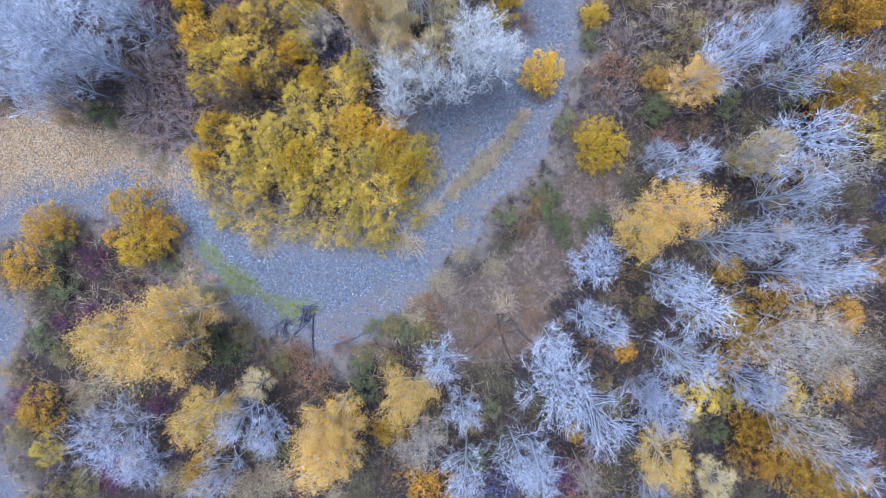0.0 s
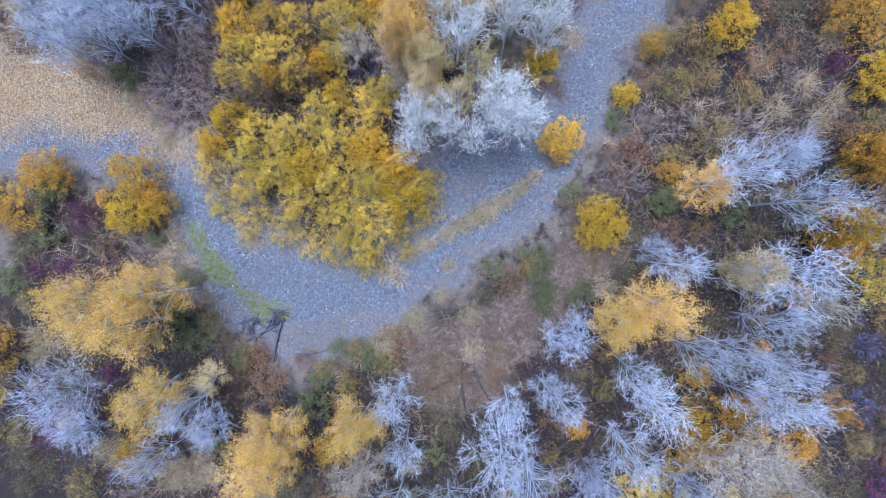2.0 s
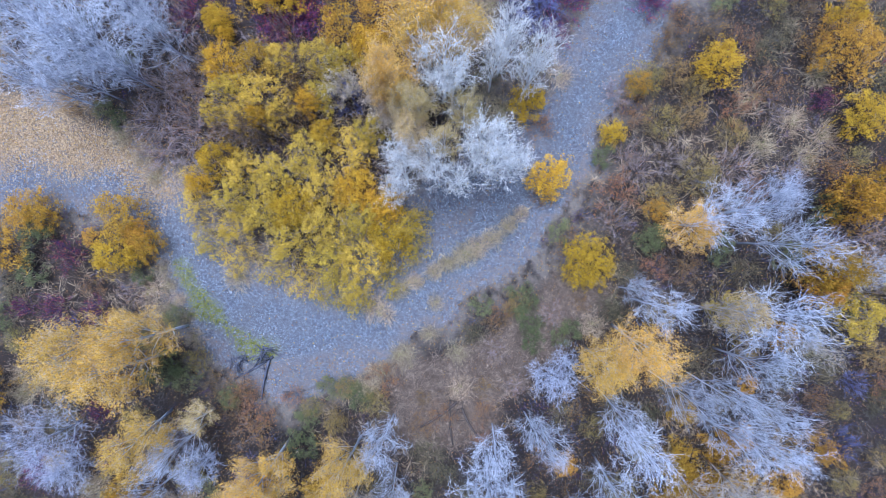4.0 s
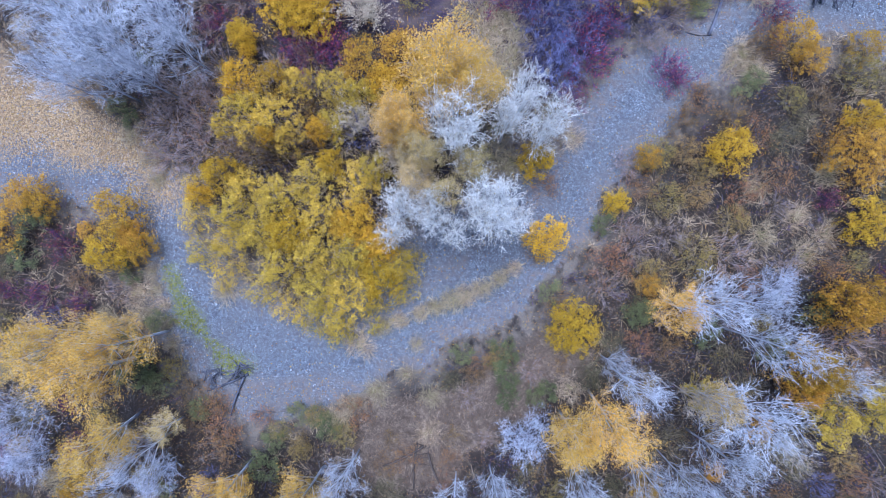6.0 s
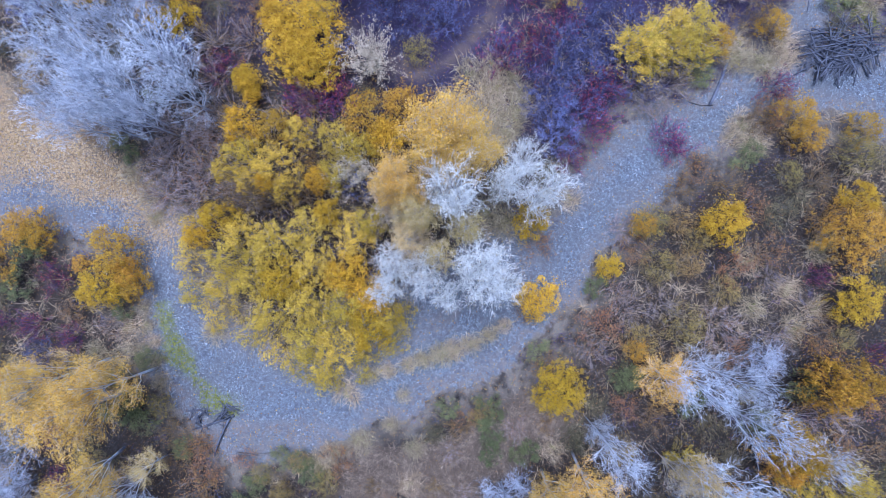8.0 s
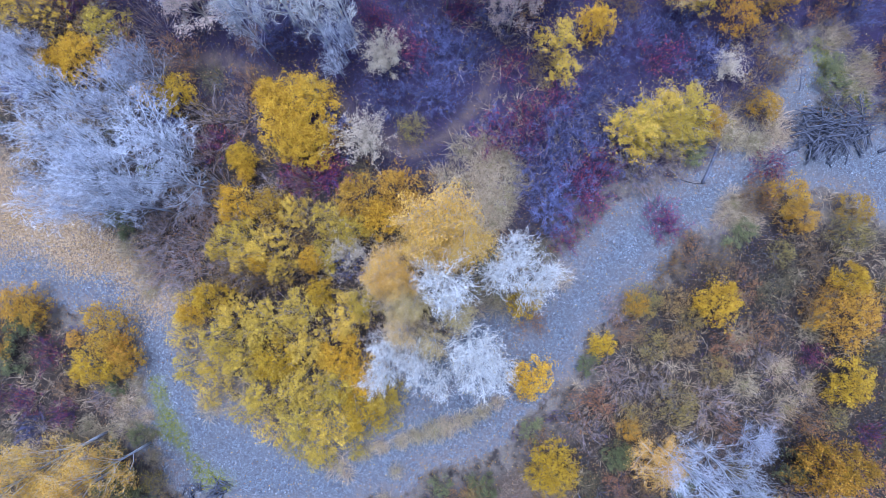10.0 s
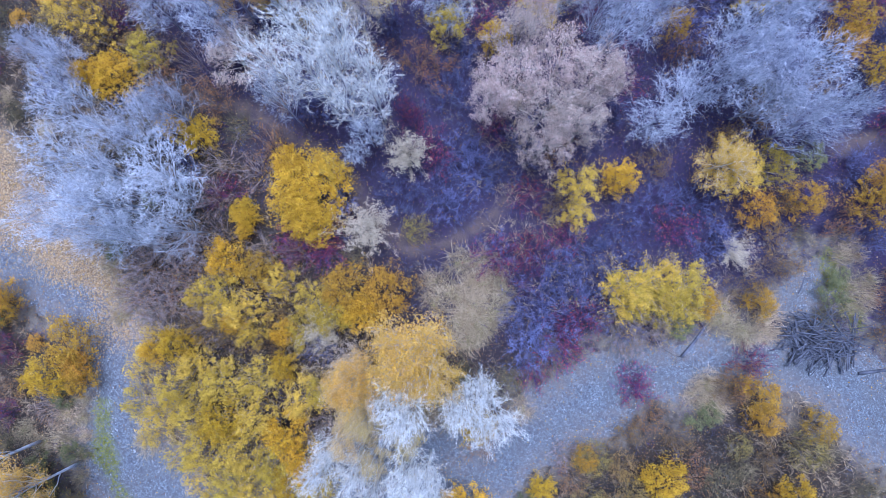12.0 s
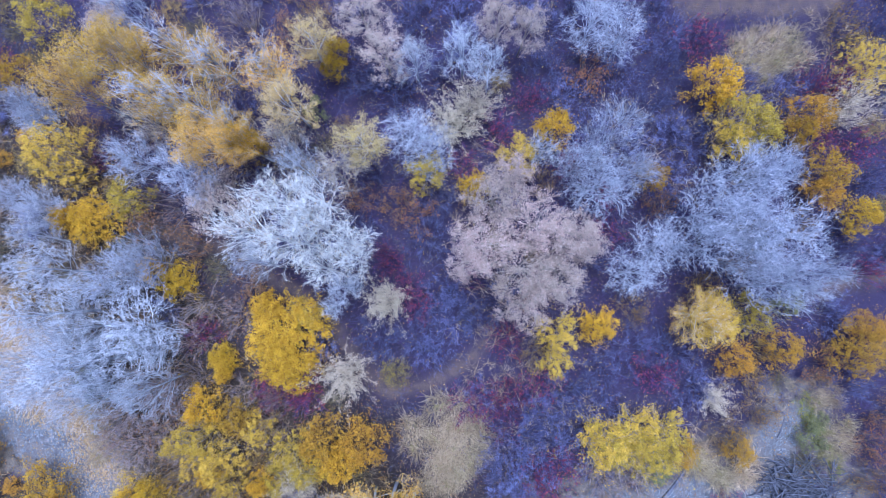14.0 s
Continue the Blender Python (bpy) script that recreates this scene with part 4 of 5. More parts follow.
olive_bush(4.30, 34.67, 4.0, 1.70)
olive_bush(5.78, 36.35, 3.6, 1.39)
olive_bush(-1.99, 28.11, 3.2, 1.48)
olive_bush(-0.98, 26.77, 2.6, 1.16)
olive_bush(4.26, 25.34, 3.7, 1.79)
olive_bush(5.26, 26.63, 3.7, 1.79)
olive_bush(6.79, 27.53, 3.7, 1.79)
olive_bush(-13.77, 19.21, 3.2, 1.23)
olive_bush(-13.97, 30.25, 4.0, 1.38)
olive_bush(-26.31, 17.51, 3.5, 1.47)
olive_bush(1.59, 52.23, 3.0, 1.90)
olive_bush(-37.03, 22.34, 5.0, 1.75)
olive_bush(19.39, -8.91, 2.4, 1.39)
olive_bush(16.31, -9.02, 2.0, 1.23)
olive_bush(14.36, -9.05, 2.0, 1.64)

orange_bush(18.57, -5.68, 2.5, 1.28)
orange_bush(16.20, -5.23, 4.0, 1.39)
orange_bush(-13.75, -13.21, 6.0, 1.41)
orange_bush(-24.11, -10.26, 4.0, 1.54)
orange_bush(17.08, -11.24, 7.0, 1.91)
orange_bush(18.88, -12.27, 7.0, 2.08)
orange_bush(20.67, -13.00, 7.0, 1.39)
orange_bush(20.49, 8.02, 7.0, 1.59)
orange_bush(21.53, 12.20, 6.0, 1.34)
orange_bush(20.11, 4.01, 3.0, 1.04)
orange_bush(22.75, -1.61, 6.0, 0.99)
orange_bush(-1.27, -14.52, 5.0, 1.80)
orange_bush(-24.14, 0.47, 3.0, 1.42)
orange_bush(-25.22, -2.01, 3.0, 1.68)
orange_bush(-18.75, 1.55, 3.2, 1.80)
orange_bush(-17.60, 0.60, 2.6, 1.20)
orange_bush(-16.95, 0.20, 2.6, 1.13)
orange_bush(-12.94, 12.13, 3.9, 1.33)
orange_bush(-8.26, 14.69, 5.3, 1.69)
orange_bush(-6.49, 16.07, 5.0, 1.65)
orange_bush(8.05, 27.55, 3.0, 1.04)
orange_bush(8.75, 16.13, 2.4, 0.90)
orange_bush(13.96, 25.57, 3.0, 1.42)
orange_bush(15.10, 24.69, 3.0, 1.12)
orange_bush(17.60, 26.43, 3.0, 1.12)
orange_bush(19.61, 20.62, 3.6, 2.28)
orange_bush(11.59, 9.33, 2.0, 0.83)
orange_bush(21.25, 11.99, 7.0, 1.66)
orange_bush(22.18, 13.11, 7.0, 1.38)
orange_bush(21.09, 8.27, 7.0, 1.59)
orange_bush(20.81, 6.92, 6.0, 1.20)
orange_bush(-23.31, 0.56, 3.0, 1.27)
orange_bush(-3.84, 38.46, 5.0, 1.03)
orange_bush(0.70, 47.07, 5.0, 1.47)
orange_bush(0.83, 45.90, 5.0, 1.18)
orange_bush(3.71, 45.45, 4.5, 1.56)
orange_bush(4.29, 44.23, 4.5, 1.26)
orange_bush(6.78, 33.78, 3.6, 1.28)
orange_bush(8.49, 35.92, 3.8, 1.35)
orange_bush(10.47, 29.76, 2.6, 1.08)
orange_bush(11.70, 38.71, 4.0, 1.95)
orange_bush(11.26, 40.03, 4.0, 1.27)
orange_bush(-35.79, 18.76, 5.0, 1.47)
orange_bush(16.22, -4.43, 2.2, 1.29)
orange_bush(17.70, -6.05, 2.2, 1.36)
orange_bush(15.90, -1.76, 2.0, 1.06)
orange_bush(18.36, -3.27, 2.0, 1.14)
orange_bush(22.58, -4.34, 2.4, 1.28)
orange_bush(17.58, -10.94, 2.4, 1.36)
orange_bush(-3.64, -11.14, 3.0, 1.27)
orange_bush(19.49, -4.32, 3.0, 1.34)
orange_bush(22.03, -8.26, 2.4, 1.28)
orange_bush(19.47, -2.44, 2.0, 0.99)
orange_bush(16.00, -7.08, 2.0, 1.06)

dull_bush(8.98, 16.43, 2.4, 1.31)
dull_bush(10.62, 17.23, 2.2, 1.05)
dull_bush(12.04, 16.66, 2.0, 0.99)
dull_bush(10.63, 14.33, 2.0, 1.25)
dull_bush(12.17, 15.26, 2.0, 1.06)
dull_bush(17.83, 24.95, 3.0, 1.43)
dull_bush(11.50, 9.84, 2.2, 1.32)
dull_bush(13.31, 11.84, 2.6, 1.50)
dull_bush(-3.77, -7.41, 1.4, 0.87)
dull_bush(-3.63, -5.24, 1.2, 0.80)
dull_bush(14.74, 14.69, 1.6, 1.13)
dull_bush(-12.57, -5.71, 1.4, 0.93)
dull_bush(-5.30, -6.88, 1.2, 0.80)
dull_bush(-1.75, -5.72, 1.2, 1.00)
dull_bush(4.92, 2.03, 1.6, 1.00)

brown_shrub(21.49, -7.06, 2.0, 1.33)
brown_shrub(-3.28, -13.39, 4.0, 1.16)
brown_shrub(-8.12, -9.12, 2.0, 1.46)
brown_shrub(-10.22, -8.19, 1.5, 1.00)
brown_shrub(4.34, 1.38, 1.5, 0.87)
brown_shrub(-19.77, -3.03, 1.5, 0.94)
brown_shrub(-10.32, 11.52, 4.0, 1.03)
brown_shrub(-13.58, 7.06, 4.0, 1.29)
brown_shrub(-11.67, 8.35, 4.0, 1.29)
brown_shrub(-9.98, 9.34, 4.0, 1.16)
brown_shrub(3.93, 12.57, 1.4, 1.00)
brown_shrub(10.16, 20.34, 2.0, 1.26)
brown_shrub(9.78, 18.87, 2.0, 1.06)
brown_shrub(12.25, 20.63, 1.8, 1.13)
brown_shrub(9.05, 14.50, 1.6, 1.07)
brown_shrub(12.85, 25.78, 2.4, 1.39)
brown_shrub(12.33, 24.86, 2.0, 0.93)
brown_shrub(17.95, 20.76, 3.0, 1.18)
brown_shrub(9.08, 9.74, 2.2, 1.59)
brown_shrub(16.89, 11.71, 2.0, 1.13)
brown_shrub(14.78, 16.17, 1.8, 1.26)
brown_shrub(16.15, 17.94, 1.6, 1.27)
brown_shrub(20.81, 14.33, 1.6, 1.33)
brown_shrub(7.25, 6.06, 1.8, 1.13)
brown_shrub(21.69, 13.04, 3.0, 1.31)
brown_shrub(-2.45, 37.62, 5.0, 1.04)
brown_shrub(2.89, 35.76, 3.5, 1.33)
brown_shrub(7.79, 35.18, 3.0, 1.00)
brown_shrub(-2.10, 26.39, 2.8, 1.14)
brown_shrub(9.42, 30.10, 3.0, 1.27)
brown_shrub(10.08, 32.39, 3.0, 1.21)
brown_shrub(16.26, 35.17, 3.0, 1.34)
brown_shrub(17.36, 33.56, 3.0, 1.21)
brown_shrub(-14.18, 27.63, 3.5, 1.33)
brown_shrub(-24.45, 17.00, 3.6, 1.46)
brown_shrub(-21.78, 17.98, 3.4, 1.47)
brown_shrub(-12.78, 28.01, 2.6, 1.35)
brown_shrub(-11.64, 17.40, 2.0, 1.15)
brown_shrub(-10.63, 41.17, 2.6, 1.68)
brown_shrub(-0.58, 53.35, 3.0, 1.67)
brown_shrub(11.07, 36.66, 2.4, 1.35)
brown_shrub(20.44, -6.39, 2.2, 1.13)
brown_shrub(14.31, 6.39, 1.6, 1.14)
brown_shrub(12.42, 6.09, 1.2, 1.01)
brown_shrub(10.61, -8.91, 1.6, 1.00)
brown_shrub(12.81, 24.94, 2.0, 1.21)
brown_shrub(-9.91, -7.02, 1.3, 1.21)
brown_shrub(-8.54, -8.19, 1.3, 1.34)
brown_shrub(-1.46, -4.22, 1.2, 1.14)
brown_shrub(4.96, 8.73, 1.0, 0.88)
brown_shrub(23.29, 0.85, 2.4, 0.99)
brown_shrub(-6.60, -6.62, 1.2, 0.87)
brown_shrub(-11.29, -7.01, 1.3, 0.87)
brown_shrub(-9.24, -6.95, 1.3, 0.80)
brown_shrub(-4.04, -7.25, 1.2, 1.01)
brown_shrub(4.19, 0.49, 1.2, 0.80)

bare_shrub(-7.20, 11.20, 4.8, 1.15)
bare_shrub(0.10, 23.91, 3.0, 1.73)
bare_shrub(2.20, 22.52, 3.2, 2.10)
bare_shrub(0.79, 20.25, 3.0, 1.88)
bare_shrub(2.09, 18.73, 2.8, 1.66)
bare_shrub(3.17, 24.65, 3.0, 1.73)
bare_shrub(-18.93, 33.05, 3.0, 1.77)
bare_shrub(-20.70, 31.98, 3.0, 1.70)
bare_shrub(-12.05, 18.38, 2.0, 1.17)
bare_shrub(-9.71, 20.87, 2.4, 1.71)
bare_shrub(-8.15, 22.68, 2.6, 1.94)
bare_shrub(-7.28, 24.75, 2.6, 1.94)
bare_shrub(-6.97, 22.33, 2.0, 1.33)
bare_shrub(-6.26, 25.63, 2.4, 1.55)
bare_shrub(-2.94, 22.29, 2.0, 1.33)
bare_shrub(0.76, 25.59, 2.8, 1.70)
bare_shrub(1.42, 27.90, 2.8, 1.93)
bare_shrub(2.04, 30.20, 3.0, 1.93)
bare_shrub(4.08, 31.95, 2.8, 1.70)
bare_shrub(6.35, 30.84, 2.6, 1.70)
bare_shrub(3.47, 26.57, 2.4, 1.40)
bare_shrub(1.03, 23.22, 2.8, 1.70)
bare_shrub(0.17, 21.18, 2.8, 1.70)
bare_shrub(2.40, 20.10, 2.8, 1.78)
bare_shrub(5.15, 23.62, 2.0, 1.56)
bare_shrub(-8.66, 25.32, 2.6, 1.55)
bare_shrub(-11.38, 27.43, 2.6, 1.70)
bare_shrub(-12.42, 29.67, 2.6, 1.70)
bare_shrub(-14.86, 25.30, 3.0, 1.16)
bare_shrub(-9.08, 42.50, 2.6, 1.94)
bare_shrub(-12.92, 39.66, 2.6, 1.94)
bare_shrub(-7.24, 44.49, 2.8, 1.93)
bare_shrub(-8.57, 46.09, 2.8, 1.93)
bare_shrub(-6.21, 42.20, 2.8, 1.78)
bare_shrub(-3.34, 42.38, 3.0, 1.70)
bare_shrub(-10.77, 39.23, 2.6, 1.55)
bare_shrub(-4.56, 41.81, 2.8, 1.55)
bare_shrub(6.25, 47.05, 3.0, 1.39)
bare_shrub(7.56, 43.31, 3.0, 1.54)
bare_shrub(9.89, 39.59, 2.6, 1.55)
bare_shrub(12.89, 36.94, 2.6, 1.70)
bare_shrub(-20.85, 37.34, 3.0, 1.70)
bare_shrub(2.66, -14.69, 2.0, 1.30)

ash_shrub(-18.58, 9.53, 2.0, 1.83)
ash_shrub(-16.89, 10.20, 2.0, 1.76)
ash_shrub(-16.22, 7.55, 2.0, 1.76)
ash_shrub(-18.58, 7.54, 2.0, 1.76)
ash_shrub(5.04, 24.07, 2.2, 1.52)
ash_shrub(6.75, 24.74, 2.0, 1.37)
ash_shrub(6.03, 22.99, 1.6, 1.23)
ash_shrub(7.88, 15.40, 1.6, 1.15)
ash_shrub(9.19, 8.11, 1.8, 1.30)
ash_shrub(11.81, 12.52, 1.8, 1.38)
ash_shrub(10.18, 11.36, 1.8, 1.38)
ash_shrub(15.29, 12.76, 2.0, 1.68)
ash_shrub(16.97, 16.50, 1.2, 0.93)
ash_shrub(18.86, 13.36, 1.2, 1.16)
ash_shrub(12.98, 7.78, 2.0, 0.99)
ash_shrub(22.12, 9.88, 2.0, 1.30)
ash_shrub(23.87, 10.74, 2.0, 1.30)
ash_shrub(-24.24, 18.91, 4.0, 1.90)
ash_shrub(-19.18, 15.35, 2.6, 1.78)
ash_shrub(-18.38, 13.37, 2.4, 1.55)
ash_shrub(-16.97, 16.36, 2.4, 1.55)
ash_shrub(-13.63, 13.02, 2.0, 1.41)
ash_shrub(-28.41, 30.11, 4.0, 1.52)
ash_shrub(-18.33, 7.52, 2.0, 1.76)
ash_shrub(-18.25, 9.76, 2.2, 1.67)
ash_shrub(-16.16, 8.54, 2.2, 1.67)
ash_shrub(-16.24, 6.30, 2.0, 1.76)
ash_shrub(-17.85, 5.55, 1.6, 1.30)
ash_shrub(-16.74, 10.48, 2.2, 1.52)
ash_shrub(-15.43, 5.22, 1.6, 1.30)
ash_shrub(-13.69, 8.22, 2.6, 1.36)
ash_shrub(-11.03, 12.98, 4.0, 1.19)
ash_shrub(6.62, 22.91, 1.6, 1.15)
ash_shrub(6.02, 25.12, 2.0, 1.30)
ash_shrub(-14.76, 15.54, 2.0, 0.76)
ash_shrub(9.20, 11.98, 1.4, 1.15)
ash_shrub(-17.42, -2.84, 1.4, 1.08)
ash_shrub(-13.09, 8.07, 4.6, 1.33)
ash_shrub(-11.65, 8.21, 4.6, 1.26)
ash_shrub(-16.43, 11.91, 3.0, 1.36)
ash_shrub(-14.84, 10.75, 3.6, 1.27)
ash_shrub(-11.89, 14.37, 4.4, 0.89)

red_shrub(-21.50, -1.51, 2.0, 1.13)
red_shrub(-23.57, -5.25, 2.0, 0.73)
red_shrub(-3.06, 21.85, 3.0, 1.51)
red_shrub(-1.01, 22.11, 3.0, 1.70)
red_shrub(2.70, 21.17, 3.0, 1.37)
red_shrub(3.64, 20.02, 2.8, 1.51)
red_shrub(3.29, 17.94, 2.0, 1.06)
red_shrub(8.75, 21.17, 1.6, 1.13)
red_shrub(-11.98, 24.69, 3.6, 1.07)
red_shrub(-12.90, 24.95, 3.4, 0.80)
red_shrub(-10.39, 24.34, 3.2, 1.08)
red_shrub(-9.24, 23.93, 2.4, 1.22)
red_shrub(-12.35, 14.13, 2.0, 1.36)
red_shrub(-10.82, 15.45, 2.0, 1.36)
red_shrub(-1.75, 23.42, 2.8, 1.48)
red_shrub(-0.43, 24.97, 2.6, 1.35)
red_shrub(3.92, 30.07, 2.8, 1.48)
red_shrub(3.33, 22.59, 2.6, 1.55)
red_shrub(0.32, 49.58, 3.0, 1.47)
red_shrub(1.12, 50.72, 3.0, 1.34)
red_shrub(-6.81, 47.09, 3.0, 1.67)
red_shrub(-12.32, 37.90, 2.6, 1.21)
red_shrub(-12.52, 35.00, 2.6, 1.35)
red_shrub(-12.74, 32.12, 2.4, 1.22)
red_shrub(4.46, 48.20, 3.0, 1.47)
red_shrub(9.72, 42.97, 2.6, 1.15)
red_shrub(12.50, 26.86, 2.0, 1.35)
red_shrub(7.89, 21.56, 1.8, 1.28)
red_shrub(-17.89, 14.12, 1.6, 1.33)
red_shrub(-11.16, 15.79, 2.0, 1.33)
red_shrub(-12.82, 14.62, 2.0, 1.33)
red_shrub(-19.18, -4.42, 1.8, 1.00)
red_shrub(-21.62, -4.84, 1.8, 1.13)

pale_shrub(-7.76, 11.83, 5.0, 0.88)
pale_shrub(2.36, 49.52, 4.5, 1.30)
pale_shrub(-14.62, 35.24, 5.0, 1.41)
pale_shrub(-14.85, 33.52, 4.0, 1.18)
pale_shrub(7.70, 31.18, 2.4, 0.74)
pale_shrub(-10.79, 22.91, 5.0, 1.03)
pale_shrub(-9.83, 18.07, 5.0, 1.09)
pale_shrub(-5.19, 11.78, 8.6, 1.24)
pale_shrub(-2.93, 9.59, 7.0, 1.34)
pale_shrub(-4.25, 10.75, 7.0, 1.03)

olive_bush(-14.60, 8.60, 3.8, 0.90)
olive_bush(-12.90, 8.70, 4.4, 0.99)
olive_bush(-10.60, 9.30, 5.0, 1.01)
yellow_bush(-11.90, 9.00, 4.2, 0.78)
yellow_bush(-9.40, 10.40, 4.2, 0.86)
low_bush(-15.40, 4.60, 1.4, 1.10)
low_bush(-14.70, 2.90, 1.4, 1.25)
low_bush(-13.50, 1.30, 1.5, 1.30)
low_bush(-11.60, 0.70, 1.6, 1.35)
low_bush(-9.50, 0.60, 1.6, 1.30)
low_bush(-7.60, 0.30, 1.6, 1.35)
low_bush(-5.90, 0.00, 1.6, 1.30)
low_bush(-4.10, -0.20, 1.2, 1.05)
low_bush(-2.60, 1.60, 1.4, 1.20)
low_bush(-1.60, 3.60, 1.5, 1.25)
low_bush(-1.90, 5.40, 1.4, 1.15)

green_shrub(-4.66, -5.60, 1.2, 0.81)
green_shrub(-15.56, -5.16, 2.0, 0.86)
green_shrub(-14.80, -6.88, 1.6, 1.34)
green_shrub(-12.92, -7.02, 1.6, 1.00)
green_shrub(-5.42, -9.08, 2.0, 1.20)
green_shrub(5.13, 2.20, 2.0, 1.20)
green_shrub(6.51, 0.06, 1.6, 0.80)
green_shrub(11.77, 7.82, 2.0, 0.86)
green_shrub(8.49, 1.24, 1.5, 0.74)
green_shrub(-23.55, -2.90, 1.5, 1.14)
green_shrub(-24.81, -6.33, 1.4, 1.14)
green_shrub(-23.54, -0.86, 2.0, 1.13)
green_shrub(8.24, 25.71, 0.6, 0.81)
green_shrub(13.04, 22.96, 0.8, 0.81)
green_shrub(6.61, 6.78, 0.8, 0.88)
green_shrub(20.67, 11.47, 3.0, 1.11)
green_shrub(11.69, 7.49, 1.8, 1.00)
green_shrub(13.68, 33.49, 1.2, 1.17)
green_shrub(15.50, 7.99, 2.0, 1.13)
green_shrub(19.70, 8.66, 2.0, 1.13)
green_shrub(-5.49, -7.48, 1.2, 0.81)
green_shrub(13.68, 34.43, 0.6, 0.69)
green_shrub(8.14, 26.31, 0.5, 0.89)
green_shrub(12.46, 22.21, 0.5, 0.82)
green_shrub(-2.62, -5.73, 1.4, 0.87)
green_shrub(-21.64, 7.35, 1.0, 0.81)
green_shrub(-20.87, 6.99, 0.8, 0.74)
green_shrub(7.91, 11.72, 1.0, 0.81)
green_shrub(-14.55, -3.70, 1.4, 0.87)
green_shrub(-14.07, -6.43, 1.8, 1.13)
green_shrub(-17.14, -1.58, 1.2, 0.80)
green_shrub(-10.26, -7.64, 1.2, 0.87)
green_shrub(-3.48, -5.29, 1.2, 0.80)
green_shrub(3.02, 1.39, 1.0, 0.81)
green_shrub(6.13, 1.08, 1.4, 0.87)
green_shrub(8.05, 0.90, 1.4, 0.80)

grass_tuft(-2.49, -5.12, 0.8, 0.81)
grass_tuft(-11.59, -0.50, 0.7, 0.88)
grass_tuft(-2.86, -0.42, 0.8, 0.95)
grass_tuft(1.34, 4.07, 0.9, 0.85)
grass_tuft(2.05, 4.72, 0.9, 0.75)
grass_tuft(2.75, 5.45, 0.8, 0.65)
grass_tuft(0.55, 3.35, 0.8, 0.60)
grass_tuft(-0.20, 2.69, 0.7, 0.52)
grass_tuft(-1.18, 1.79, 0.7, 0.55)
grass_tuft(-1.95, 1.00, 0.7, 0.60)
grass_tuft(3.44, 6.38, 0.7, 0.55)
grass_tuft(4.05, 7.25, 0.6, 0.48)
grass_tuft(-16.57, -2.53, 0.9, 0.95)
grass_tuft(-15.53, -3.89, 0.9, 0.88)
grass_tuft(2.94, -3.87, 0.8, 0.88)
grass_tuft(-0.80, -2.72, 0.7, 0.88)
grass_tuft(-20.73, -8.43, 1.0, 1.02)
grass_tuft(-21.93, -9.58, 0.8, 0.76)
grass_tuft(-22.98, -9.49, 1.0, 0.76)
grass_tuft(-22.53, -10.44, 1.1, 0.76)
grass_tuft(-17.44, -15.10, 1.0, 0.71)
grass_tuft(-16.47, -15.33, 1.1, 0.71)
grass_tuft(-16.77, -14.38, 1.3, 0.71)
grass_tuft(-0.97, 16.92, 1.1, 0.84)
grass_tuft(-2.06, 17.34, 1.3, 0.84)
grass_tuft(-1.87, 16.19, 1.5, 0.84)
grass_tuft(-1.69, 18.23, 1.1, 0.84)
grass_tuft(-0.67, 17.66, 1.3, 0.84)
grass_tuft(-0.69, 18.83, 1.5, 0.84)
grass_tuft(-2.06, 18.86, 1.1, 0.75)
grass_tuft(-2.90, 19.50, 1.3, 0.75)
grass_tuft(-3.03, 18.46, 1.5, 0.75)
grass_tuft(4.32, 15.79, 0.8, 0.81)
grass_tuft(9.83, 27.78, 1.0, 0.95)
grass_tuft(11.55, 28.04, 1.0, 1.08)
grass_tuft(12.41, 23.31, 0.8, 0.71)
grass_tuft(11.82, 24.11, 1.0, 0.71)
grass_tuft(11.42, 23.20, 1.1, 0.71)
grass_tuft(16.95, 14.62, 1.0, 0.95)
grass_tuft(18.30, 16.40, 1.0, 0.95)
grass_tuft(19.62, 14.44, 1.0, 0.95)
grass_tuft(20.39, 15.93, 0.9, 0.88)
grass_tuft(19.07, 19.38, 1.0, 1.01)
grass_tuft(-3.26, 21.15, 1.3, 1.03)
grass_tuft(-4.28, 20.14, 1.5, 1.03)
grass_tuft(-2.89, 19.77, 1.8, 1.03)
grass_tuft(-2.11, 18.40, 1.3, 1.03)
grass_tuft(-0.96, 19.26, 1.5, 1.03)
grass_tuft(-2.28, 19.82, 1.8, 1.03)
grass_tuft(-0.92, 17.97, 1.1, 0.94)
grass_tuft(-2.07, 17.34, 1.3, 0.94)
grass_tuft(-0.95, 16.66, 1.5, 0.94)
grass_tuft(-2.18, 19.99, 1.1, 0.77)
grass_tuft(-1.17, 20.36, 1.3, 0.77)
grass_tuft(-2.00, 21.05, 1.5, 0.77)
grass_tuft(-3.61, 18.43, 1.0, 0.86)
grass_tuft(-4.78, 18.18, 1.1, 0.86)
grass_tuft(-3.97, 17.29, 1.3, 0.86)
grass_tuft(9.39, 28.34, 1.0, 0.83)
grass_tuft(11.86, 29.59, 1.0, 0.97)
grass_tuft(15.23, 33.42, 1.2, 1.04)
grass_tuft(-3.59, 48.80, 1.0, 0.86)
grass_tuft(-4.78, 48.88, 1.2, 0.86)
grass_tuft(-4.25, 47.81, 1.4, 0.86)
grass_tuft(-4.33, 49.72, 1.0, 0.94)
grass_tuft(-3.04, 49.45, 1.2, 0.94)
grass_tuft(-3.45, 50.70, 1.4, 0.94)
grass_tuft(-1.31, 50.94, 1.0, 0.94)
grass_tuft(-2.55, 51.39, 1.2, 0.94)
